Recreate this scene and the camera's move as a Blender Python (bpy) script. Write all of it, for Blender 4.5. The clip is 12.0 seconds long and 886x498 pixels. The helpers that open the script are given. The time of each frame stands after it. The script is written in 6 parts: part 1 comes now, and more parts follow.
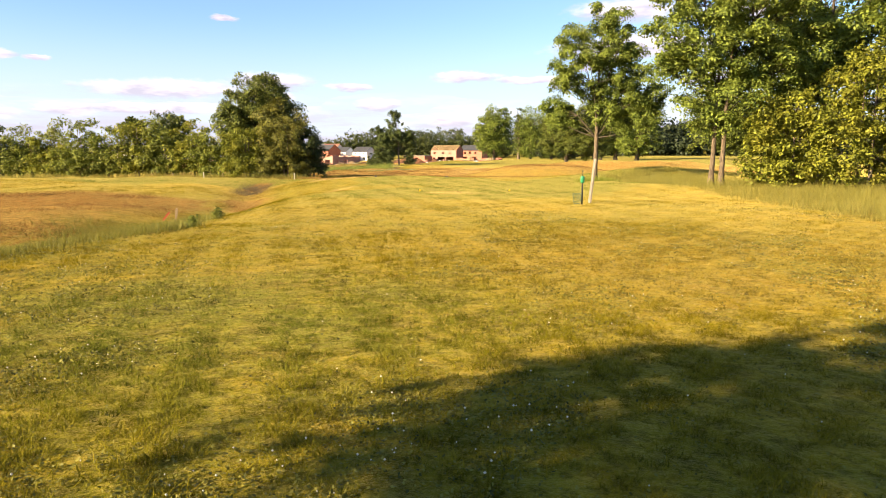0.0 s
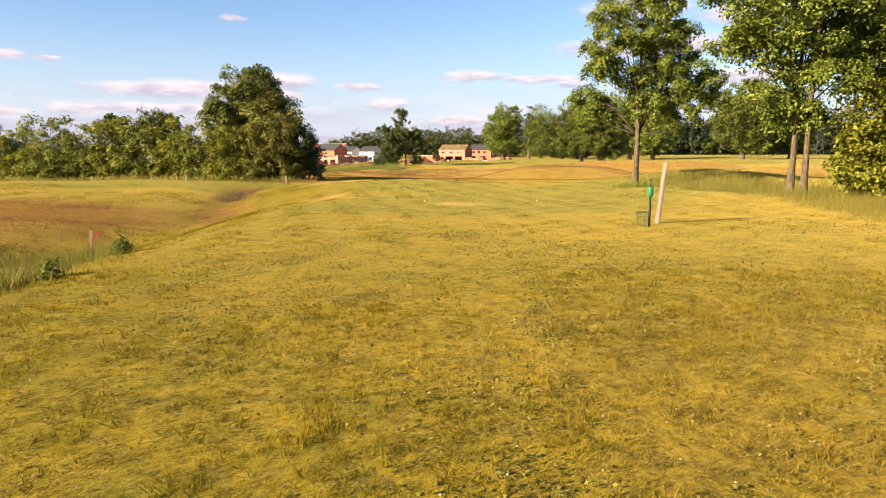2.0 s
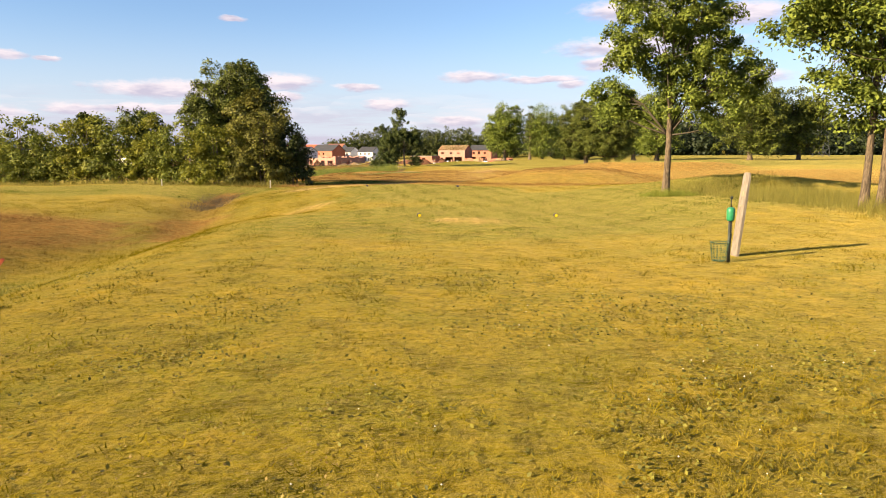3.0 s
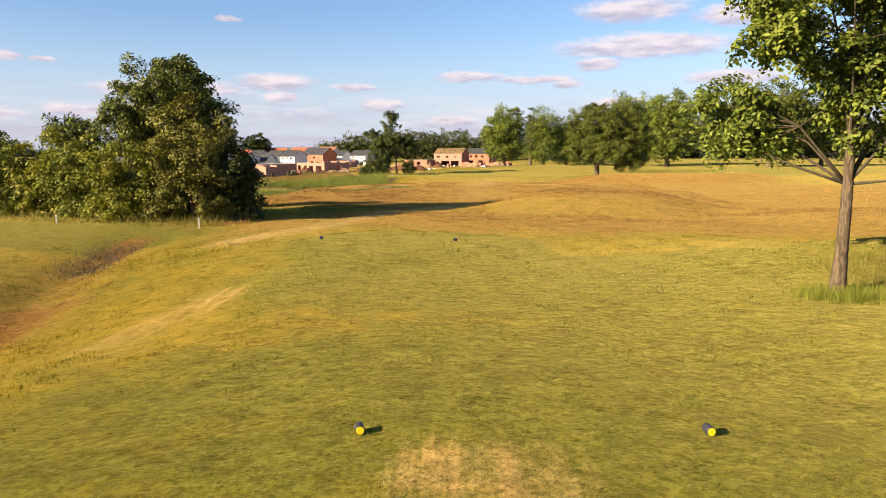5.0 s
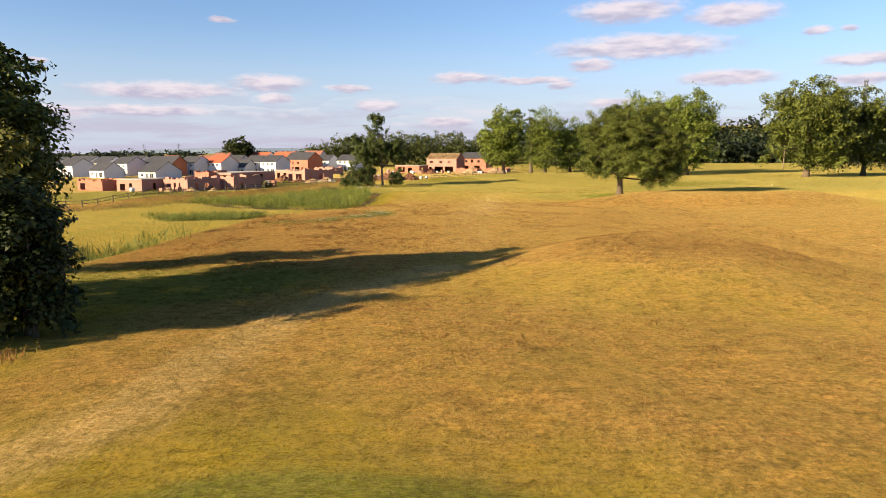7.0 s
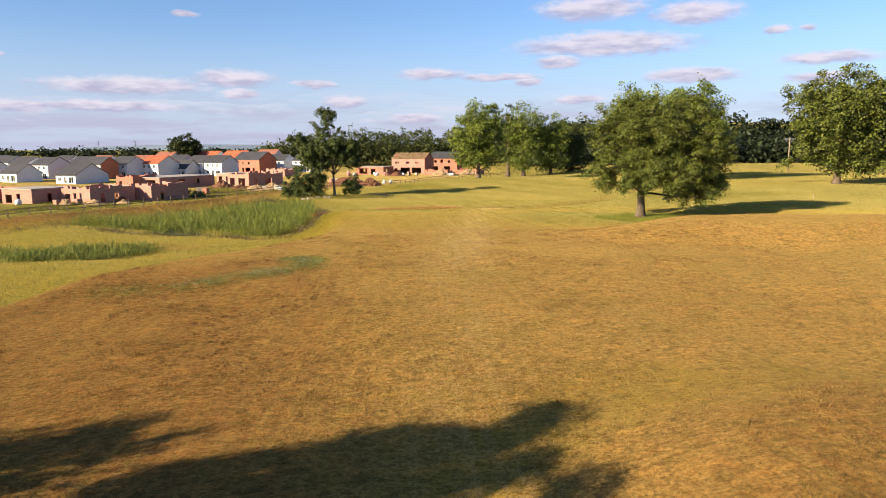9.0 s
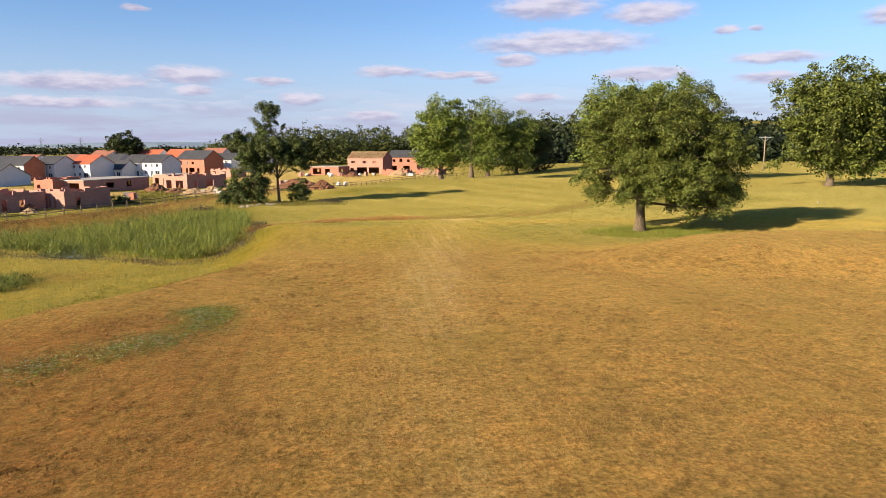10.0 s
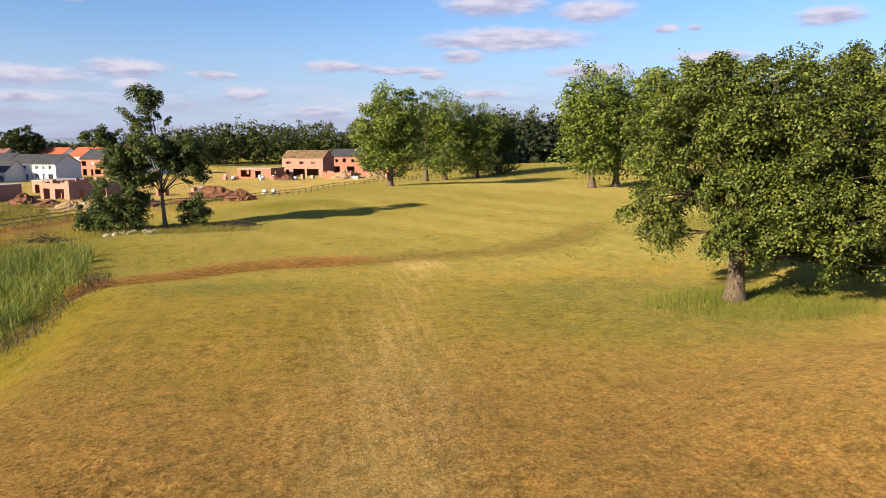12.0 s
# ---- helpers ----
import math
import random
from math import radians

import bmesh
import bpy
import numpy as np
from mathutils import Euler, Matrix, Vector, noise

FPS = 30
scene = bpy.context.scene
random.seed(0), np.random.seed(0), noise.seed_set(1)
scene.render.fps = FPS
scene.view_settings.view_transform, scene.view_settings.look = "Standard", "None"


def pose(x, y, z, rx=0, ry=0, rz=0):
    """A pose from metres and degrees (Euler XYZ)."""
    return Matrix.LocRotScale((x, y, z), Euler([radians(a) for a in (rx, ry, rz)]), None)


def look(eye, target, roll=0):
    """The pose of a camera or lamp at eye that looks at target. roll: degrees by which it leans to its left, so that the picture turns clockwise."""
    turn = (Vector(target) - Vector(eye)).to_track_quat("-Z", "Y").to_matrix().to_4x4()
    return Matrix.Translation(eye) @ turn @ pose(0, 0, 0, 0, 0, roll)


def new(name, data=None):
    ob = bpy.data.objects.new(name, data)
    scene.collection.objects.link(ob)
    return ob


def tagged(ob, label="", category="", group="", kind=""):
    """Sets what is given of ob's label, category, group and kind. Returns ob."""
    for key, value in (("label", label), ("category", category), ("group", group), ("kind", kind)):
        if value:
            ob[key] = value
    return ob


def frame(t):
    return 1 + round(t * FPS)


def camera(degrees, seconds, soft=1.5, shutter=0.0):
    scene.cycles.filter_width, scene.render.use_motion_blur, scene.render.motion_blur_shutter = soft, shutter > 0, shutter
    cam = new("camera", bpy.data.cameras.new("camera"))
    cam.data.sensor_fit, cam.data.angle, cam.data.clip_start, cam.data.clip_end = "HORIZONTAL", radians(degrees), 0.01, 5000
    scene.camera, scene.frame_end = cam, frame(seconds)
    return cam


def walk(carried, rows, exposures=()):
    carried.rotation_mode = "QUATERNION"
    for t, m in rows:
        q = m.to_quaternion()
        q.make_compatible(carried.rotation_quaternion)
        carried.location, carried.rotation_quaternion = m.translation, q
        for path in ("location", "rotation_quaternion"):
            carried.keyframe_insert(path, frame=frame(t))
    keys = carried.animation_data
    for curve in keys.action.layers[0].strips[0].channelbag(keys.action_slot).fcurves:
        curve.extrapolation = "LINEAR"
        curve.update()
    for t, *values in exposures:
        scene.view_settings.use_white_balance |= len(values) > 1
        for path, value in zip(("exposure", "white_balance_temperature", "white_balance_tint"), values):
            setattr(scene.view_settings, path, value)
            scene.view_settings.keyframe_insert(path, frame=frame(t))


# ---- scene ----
cam = camera(65.7, 12.0, 0.9)
METRES, EYE, TILT, LEAN, TURN = 130.0, 2.0, -8.2, 0.0, 0.0
ROWS = [
    (0.0, 0.0, 0.0, 0.0, 0.0, 0.0, -0.0),
    (0.5, 0.0004, 0.0111, 0.0017, 0.35, -0.02, -0.02),
    (1.0, 0.0003, 0.0248, 0.0037, 0.5, -0.04, -0.02),
    (1.5, -0.0002, 0.0409, 0.006, 0.64, -0.06, -0.02),
    (2.0, -0.0009, 0.0593, 0.0089, 0.68, -0.06, 0.01),
    (2.5, -0.0012, 0.0798, 0.0123, 0.68, -0.04, -0.01),
    (3.0, -0.0012, 0.1018, 0.0159, 0.65, -0.03, 0.03),
    (5.0, -0.0004, 0.2201, 0.0453, 0.36, -0.01, 0.13),
    (5.5, 0.0002, 0.259, 0.0544, 0.24, 0.01, 0.14),
    (6.0, 0.0009, 0.3044, 0.0643, 0.16, 0.04, 0.18),
    (6.5, 0.0013, 0.3511, 0.0742, 0.09, 0.06, 0.2),
    (7.0, 0.0021, 0.4007, 0.0847, -0.09, 0.06, 0.26),
    (9.0, 0.0071, 0.6229, 0.1259, -2.7, -0.25, 0.61),
    (9.5, 0.0091, 0.6825, 0.1359, -4.29, -0.36, 0.85),
    (10.0, 0.0115, 0.7403, 0.1455, -6.08, -0.5, 1.1),
    (10.5, 0.015, 0.7986, 0.1553, -7.81, -0.62, 1.36),
    (11.0, 0.0208, 0.8603, 0.1658, -9.23, -0.75, 1.53),
    (11.5, 0.0276, 0.9204, 0.1763, -10.05, -0.85, 1.61),
    (12.0, 0.0349, 0.9808, 0.1856, -10.34, -0.92, 1.61),
]
walk(cam, [(t, pose(0, 0, EYE, TILT, LEAN, TURN) @ pose(METRES * x, METRES * y, METRES * z, 90 + pitch, roll, yaw)) for t, x, y, z, yaw, pitch, roll in ROWS],
     exposures=[(0.0, 2.08, 7200, 10), (1.5, 1.86, 7200, 11), (3.0, 1.74, 7150, 12), (5.5, 1.58, 7000, 12), (7.0, 1.53, 6900, 12), (9.0, 1.46, 6380, 12), (9.6, 1.38, 6250, 12), (12.0, 1.36, 6150, 11)])

# ---- world, sun, exposure ----
SUN_AZ, SUN_EL = 241.0, 21.8           # degrees clockwise from +y, and above the horizon
BLOBS = [(14.6, 10.6, 4.3, 1.0), (22.4, 9.9, 3.4, .88), (15.7, 7.9, 7.2, 1.0), (12.0, 6.6, 1.9, .56), (1.7, 5.8, 2.9, .48),
         (7.4, 5.6, 3.6, .32), (9.7, 5.2, 1.3, .4), (22.2, 5.4, 3.9, .55), (31.5, 6.2, 3.5, .51), (31.0, 4.8, 2.4, .45), (28.1, 8.4, 1.0, .35), (30.1, 8.4, .7, .23),
         (-13.8, 5.3, 3.2, .76), (-21.5, 4.6, 6.4, .72), (-22.7, 3.1, 5.8, .48), (-5.2, 3.7, 2.1, .54), (13.6, 3.7, 2.2, .4), (.5, 2.3, 2.5, .54),
         (-17.1, 10.0, 1.1, .25), (-7.6, 5.0, 1.9, .32), (-13.4, 4.2, 1.7, .42), (-28.3, 3.0, 2.4, .5), (38.9, 8.6, 2.6, .7), (-32.6, 6.6, 1.6, .4), (-30.0, 6.4, .9, .25), (-35, 2.6, 4, .6)]


def node(tree, kind, **sets):
    n = tree.nodes.new(kind)
    for key, value in sets.items():
        if key == "op":
            n.operation = value
        elif key == "data":
            n.data_type = value
        elif key == "blend":
            n.blend_type = value
        elif key == "interp":
            n.interpolation_type = value
        elif key == "dims":
            n.noise_dimensions = value
    return n


def build_world():
    world = bpy.data.worlds.new("sky")
    scene.world = world
    world.use_nodes = True
    t = world.node_tree
    t.nodes.clear()
    link = t.links.new
    sky = node(t, "ShaderNodeTexSky")
    sky.sky_type, sky.sun_disc = "NISHITA", False
    sky.sun_elevation, sky.sun_rotation = radians(SUN_EL), radians(SUN_AZ)
    sky.air_density, sky.dust_density, sky.ozone_density = 1.0, 0.6, 1.6
    coord = node(t, "ShaderNodeTexCoord")
    xyz = node(t, "ShaderNodeSeparateXYZ")
    link(coord.outputs["Generated"], xyz.inputs[0])

    def m(op, a, b=None, c=None):
        n = node(t, "ShaderNodeMath", op=op)
        for i, v in enumerate((a, b, c)):
            if v is None:
                continue
            if isinstance(v, (int, float)):
                n.inputs[i].default_value = v
            else:
                link(v, n.inputs[i])
        return n.outputs[0]
    az = m("MULTIPLY", m("ARCTAN2", xyz.outputs[0], xyz.outputs[1]), 180 / math.pi)
    el = m("MULTIPLY", m("ARCSINE", xyz.outputs[2]), 180 / math.pi)
    both = node(t, "ShaderNodeCombineXYZ")
    link(az, both.inputs[0]), link(el, both.inputs[1])

    def noise_of(sx, sy, scale, detail, rough=0.6):
        v = node(t, "ShaderNodeVectorMath", op="MULTIPLY")
        link(both.outputs[0], v.inputs[0])
        v.inputs[1].default_value = (sx, sy, 1)
        n = node(t, "ShaderNodeTexNoise")
        link(v.outputs[0], n.inputs["Vector"])
        n.inputs["Scale"].default_value, n.inputs["Detail"].default_value, n.inputs["Roughness"].default_value = scale, detail, rough
        return n
    warp = noise_of(0.35, 1.0, 1.0, 6, 0.62)
    push = node(t, "ShaderNodeVectorMath", op="SUBTRACT")
    link(warp.outputs["Color"], push.inputs[0])
    push.inputs[1].default_value = (.5, .5, .5)
    sized = node(t, "ShaderNodeVectorMath", op="MULTIPLY")
    link(push.outputs[0], sized.inputs[0])
    sized.inputs[1].default_value = (2.2, 0.75, 0)
    bent = node(t, "ShaderNodeVectorMath", op="ADD")
    link(both.outputs[0], bent.inputs[0]), link(sized.outputs[0], bent.inputs[1])
    nearest = None
    for a, e, w, h in BLOBS:
        d = node(t, "ShaderNodeVectorMath", op="SUBTRACT")
        link(bent.outputs[0], d.inputs[0])
        d.inputs[1].default_value = (a, e, 0)
        s = node(t, "ShaderNodeVectorMath", op="MULTIPLY")
        link(d.outputs[0], s.inputs[0])
        s.inputs[1].default_value = (1 / w, 1 / h, 0)
        length = node(t, "ShaderNodeVectorMath", op="LENGTH")
        link(s.outputs[0], length.inputs[0])
        v = length.outputs["Value"]
        part_of = node(t, "ShaderNodeSeparateXYZ")
        link(s.outputs[0], part_of.inputs[0])
        if nearest is None:
            nearest, rise = v, part_of.outputs[1]
        else:
            closer = m("LESS_THAN", v, nearest)
            rise = m("ADD", m("MULTIPLY", rise, m("SUBTRACT", 1.0, closer)), m("MULTIPLY", part_of.outputs[1], closer))
            nearest = m("MINIMUM", nearest, v)
    fine = noise_of(0.7, 1.7, 1.6, 6, 0.65)
    ragged = m("ADD", nearest, m("MULTIPLY", m("SUBTRACT", fine.outputs["Fac"], 0.5), 0.75))
    puffs = node(t, "ShaderNodeMapRange", interp="SMOOTHSTEP")
    link(ragged, puffs.inputs["Value"])
    puffs.inputs["From Min"].default_value, puffs.inputs["From Max"].default_value = 1.22, 0.50
    # thin layers near the horizon, all the way round
    band = noise_of(0.10, 0.9, 1.0, 7, 0.62)
    layer = node(t, "ShaderNodeMapRange", interp="SMOOTHSTEP")
    link(band.outputs["Fac"], layer.inputs["Value"])
    layer.inputs["From Min"].default_value, layer.inputs["From Max"].default_value = 0.40, 0.62
    low = node(t, "ShaderNodeMapRange", interp="SMOOTHSTEP")
    link(el, low.inputs["Value"])
    low.inputs["From Min"].default_value, low.inputs["From Max"].default_value = 5.5, 1.0
    mask = m("MAXIMUM", m("MULTIPLY", puffs.outputs[0], 0.92), m("MULTIPLY", m("MULTIPLY", layer.outputs[0], low.outputs[0]), 0.8))
    tone = node(t, "ShaderNodeMix", data="RGBA")
    shade = noise_of(0.5, 1.9, 0.9, 3, 0.5)
    spread = node(t, "ShaderNodeMapRange")
    link(m("ADD", m("MULTIPLY", rise, 0.22), shade.outputs["Fac"]), spread.inputs["Value"])
    spread.inputs["From Min"].default_value, spread.inputs["From Max"].default_value = 0.34, 0.64
    link(spread.outputs[0], tone.inputs["Factor"])
    tone.inputs["A"].default_value, tone.inputs["B"].default_value = (CLOUD_DARK + (1,)), (CLOUD_LIGHT + (1,))
    clear = node(t, "ShaderNodeMix", data="RGBA")
    hazy = node(t, "ShaderNodeMapRange", interp="SMOOTHSTEP")
    link(el, hazy.inputs["Value"])
    for key, v in (("From Min", 11.0), ("From Max", -1.0), ("To Max", 0.85)):
        hazy.inputs[key].default_value = v
    tint = node(t, "ShaderNodeMix", data="RGBA", blend="MULTIPLY")
    tint.inputs["Factor"].default_value = 1.0
    link(sky.outputs[0], tint.inputs["A"])
    tint.inputs["B"].default_value = SKY_TINT + (1,)
    link(hazy.outputs[0], clear.inputs["Factor"]), link(tint.outputs["Result"], clear.inputs["A"])
    clear.inputs["B"].default_value = HAZE_LOW + (1,)
    mix = node(t, "ShaderNodeMix", data="RGBA")
    link(mask, mix.inputs["Factor"]), link(clear.outputs["Result"], mix.inputs["A"]), link(tone.outputs["Result"], mix.inputs["B"])
    back = node(t, "ShaderNodeBackground")
    back.inputs["Strength"].default_value = SKY
    out = node(t, "ShaderNodeOutputWorld")
    link(mix.outputs["Result"], back.inputs["Color"]), link(back.outputs[0], out.inputs["Surface"])


SKY = 0.048
SKY_TINT, HAZE_LOW = (0.85, 1.04, 1.34), (4.5, 5.0, 6.5)
CLOUD_DARK, CLOUD_LIGHT = (3.9, 3.8, 5.0), (6.4, 5.9, 6.5)
build_world()
lamp = bpy.data.lights.new("sun", "SUN")
lamp.energy, lamp.angle, lamp.color = 5.0, radians(0.6), (1.0, 0.82, 0.54)
sun = new("sun", lamp)
_a, _e = radians(SUN_AZ), radians(SUN_EL)
sun.matrix_world = look((0, 0, 0), (-math.sin(_a) * math.cos(_e), -math.cos(_a) * math.cos(_e), -math.sin(_e)))
sun.location = (-60, -30, 60)


# ---- lie of the land ----
def smooth(a, b, v):
    s = np.clip((np.asarray(v, float) - a) / (b - a), 0, 1)
    return s * s * (3 - 2 * s)


_Y = np.arange(-120, 900, 1.0)
_Z = np.interp(_Y, [-120, 0, 28, 38, 45, 60, 66, 76, 100, 130, 150, 165, 190, 230, 300, 370, 900],
               [0.3, 0, -.12, -.40, -.46, -.45, -.5, -1.0, -1.75, -1.65, -2.0, -2.5, -3.7, -3.9, -4.2, -4.0, -4.0])
_K = np.exp(-(np.arange(-9, 10) / 3.5) ** 2)
_Z = np.convolve(np.pad(_Z, 9, mode="edge"), _K / _K.sum(), mode="valid")
DITCH = [(-34, 8), (-20, 17), (-12, 21.5), (-11.2, 29), (-12.5, 40), (-13.6, 46), (-15, 53), (-17, 60), (-18, 70), (-18.5, 90)]
SCRAPE = [(-12.5, 180.6), (-10.4, 182.0), (-7.2, 184.5), (-3, 186.9), (1.5, 188.7), (7.5, 189.0), (14, 191.2), (24.2, 193.0), (31, 199), (38, 209)]
CLOVER = [(-17, 122.6), (-13, 124.6), (-10.2, 127.2), (-8.0, 129.0), (-6.8, 131.4), (-7.2, 134.4)]
FENCE = [(-70, 166), (-58, 175), (-51, 184), (-46, 193.5), (-41.5, 200), (-37.5, 207.5), (-33.6, 215), (-30.5, 222.5), (-26, 233), (-18.5, 246), (-12.5, 258), (-4.3, 272), (10, 298), (26.8, 325), (45, 350)]


def to_line(x, y, line):
    best = np.full(np.shape(x), 1e9)
    for (ax, ay), (bx, by) in zip(line, line[1:]):
        k = np.clip(((x - ax) * (bx - ax) + (y - ay) * (by - ay)) / ((bx - ax) ** 2 + (by - ay) ** 2), 0, 1)
        best = np.minimum(best, np.hypot(x - ax - k * (bx - ax), y - ay - k * (by - ay)))
    return best


def bump(x, y, cx, cy, rx, ry):
    return np.exp(-((x - cx) / rx) ** 2 - ((y - cy) / ry) ** 2)


def flat_top(x, y, cx, cy, rx, ry):
    return 1 - smooth(0.35, 1.15, np.hypot((x - cx) / rx, (y - cy) / ry))


def pond_side(x, y):
    edge = np.interp(y, [80, 100, 127, 134, 138, 144, 149, 156, 165, 173, 179, 188, 205], [-26, -23, -20, -17, -14, -11, -8.6, -7.2, -6.2, -6.8, -10, -14, -16])
    return smooth(-0.4, 6.4, edge - x) * smooth(84, 100, y) * (1 - smooth(203, 222, y))


def height(x, y):
    x, y = np.asarray(x, float), np.asarray(y, float)
    z = np.interp(y, _Y, _Z)
    z = z + 2.8 * smooth(25, 95, x) * smooth(120, 220, y)
    z = z + 1.35 * flat_top(x, y, 13.5, 93, 11, 12.5) + 0.4 * bump(x, y, 15, 99, 6, 5) + 1.55 * (1 - smooth(0.45, 1.06, np.hypot((x - 39) / 23.5, (y - 148.5) / 10.5))) + 2.2 * bump(x, y, 30, 277, 24, 34)
    z = z + 24 * smooth(425, 560, y) * smooth(60, 210, x) * (1 - smooth(700, 1300, y))
    z = z + 0.5 * bump(x, y, 8, 240, 10, 9) + 0.9 * flat_top(x, y, 52, 112, 22, 14) + 0.6 * flat_top(x, y, 28, 72, 9, 12) + 0.7 * flat_top(x, y, 58, 205, 16, 9)
    z = z - 0.55 * smooth(-7.5, -14, x) * (1 - smooth(58, 76, y)) * smooth(5, 16, y)
    d = to_line(x, y, DITCH)
    z = z - 0.75 * np.exp(-(d / 3.6) ** 2) * (1 - smooth(62, 77, y)) - 0.22 * np.exp(-(d / 1.0) ** 2) * (1 - smooth(64, 74, y)) * smooth(36, 46, y)
    fence_x = np.interp(y, [168, 183, 201, 214, 228, 241, 256, 272], [-66, -48, -39.5, -30.6, -24.6, -18.5, -12.5, -4.3])
    z = z + 0.95 * smooth(156, 178, y) * (1 - smooth(246, 288, y)) * smooth(-16, -4, x - fence_x) * (1 - smooth(48, 80, x))
    s = pond_side(x, y)
    z = z * (1 - s) + (-4.05 + 0.45 * smooth(160, 180, y)) * s
    z = z - 0.65 * bump(x, y, -31, 187, 19, 23) - 0.45 * bump(x, y, -34, 156, 12, 6)
    bank = np.exp(-(to_line(x, y, FENCE[:10]) / 4.2) ** 2) * smooth(-62, -54, x)
    z = z + np.clip(-2.65 - z, 0, 3) * bank
    z = z - (0.75 - 0.55 * smooth(4, 12, x)) * np.exp(-(to_line(x, y, SCRAPE) / 1.6) ** 2) + 0.5 * flat_top(x, y, -3, 171, 13, 12) + 1.0 * bump(x, y, 1.5, 243, 8, 5)
    z = z + 0.5 * smooth(4.5, 12, x) * smooth(30, 40, y) * (1 - smooth(52, 66, y))
    z = z + 0.75 * bump(x, y, 17.0, 52.5, 5.2, 2.6)
    z = z - 0.45 * smooth(-4.8, -8.5, x) * smooth(-15, -10, x) * smooth(41, 47, y) * (1 - smooth(54, 62, y))
    # tees: low platforms
    z = z + 0.05 * (1 - smooth(0.86, 1.12, np.hypot((x - 0.5) / 5.6, (y - 37.5) / 4.6)))
    z = z + 0.16 * (1 - smooth(0.80, 1.10, np.hypot((x + 1.5) / 6.0, (y - 59.8) / 5.6)))
    roll = 0.10 * np.sin(x * 0.21 + 1.3) * np.sin(y * 0.17 + 0.4) + 0.05 * np.sin(x * 0.6 + y * 0.35)
    return z + roll * smooth(10, 60, np.hypot(x, y)) * (1 - smooth(300, 600, y))


def ground_z(x, y):
    return float(height(x, y))


# ---- materials ----
def shader(name, rough=0.8, metal=0.0, spec=0.3):
    mat = bpy.data.materials.new(name)
    mat.use_nodes = True
    t = mat.node_tree
    b = t.nodes["Principled BSDF"]
    b.inputs["Roughness"].default_value, b.inputs["Metallic"].default_value = rough, metal
    b.inputs["Specular IOR Level"].default_value = spec
    return mat, t, b


def noise_node(t, scale, detail=4.0, rough=0.6, stretch=None, coord="Object"):
    c = t.nodes.new("ShaderNodeTexCoord")
    n = t.nodes.new("ShaderNodeTexNoise")
    n.inputs["Scale"].default_value, n.inputs["Detail"].default_value, n.inputs["Roughness"].default_value = scale, detail, rough
    if stretch:
        v = node(t, "ShaderNodeVectorMath", op="MULTIPLY")
        t.links.new(c.outputs[coord], v.inputs[0])
        v.inputs[1].default_value = stretch
        t.links.new(v.outputs[0], n.inputs["Vector"])
    else:
        t.links.new(c.outputs[coord], n.inputs["Vector"])
    return n


def span(t, value, lo, hi, smoothly=True):
    r = node(t, "ShaderNodeMapRange", interp="SMOOTHSTEP" if smoothly else "LINEAR")
    t.links.new(value, r.inputs["Value"])
    r.inputs["From Min"].default_value, r.inputs["From Max"].default_value = lo, hi
    return r.outputs[0]


def blend(t, fac, a, b, kind="MIX"):
    m = node(t, "ShaderNodeMix", data="RGBA", blend=kind)
    for key, v in (("Factor", fac), ("A", a), ("B", b)):
        if isinstance(v, (tuple, list)):
            m.inputs[key].default_value = (*v, 1)
        elif isinstance(v, (int, float)):
            m.inputs[key].default_value = v
        else:
            t.links.new(v, m.inputs[key])
    return m.outputs["Result"]


def calc(t, op, a, b):
    n = node(t, "ShaderNodeMath", op=op)
    for i, v in enumerate((a, b)):
        if isinstance(v, (int, float)):
            n.inputs[i].default_value = v
        else:
            t.links.new(v, n.inputs[i])
    return n.outputs[0]


def relief(t, b, value, strength, distance):
    n = t.nodes.new("ShaderNodeBump")
    n.inputs["Strength"].default_value, n.inputs["Distance"].default_value = strength, distance
    t.links.new(value, n.inputs["Height"])
    t.links.new(n.outputs[0], b.inputs["Normal"])


def grained(name, colour, other, scale=6.0, rough=0.8, strength=0.3, distance=0.01, metal=0.0, big=0.35, stretch=None, spec=0.3):
    """Two tones at a small and a large scale, with fine relief."""
    mat, t, b = shader(name, rough, metal, spec)
    n1, n2 = noise_node(t, scale, 6, 0.65, stretch), noise_node(t, scale * 0.12, 4, 0.6)
    c = blend(t, span(t, n1.outputs["Fac"], 0.34, 0.66), colour, other)
    c = blend(t, calc(t, "MULTIPLY", span(t, n2.outputs["Fac"], 0.35, 0.7), big), c, tuple(v * 0.6 for v in colour))
    t.links.new(c, b.inputs["Base Color"])
    relief(t, b, n1.outputs["Fac"], strength, distance)
    return mat


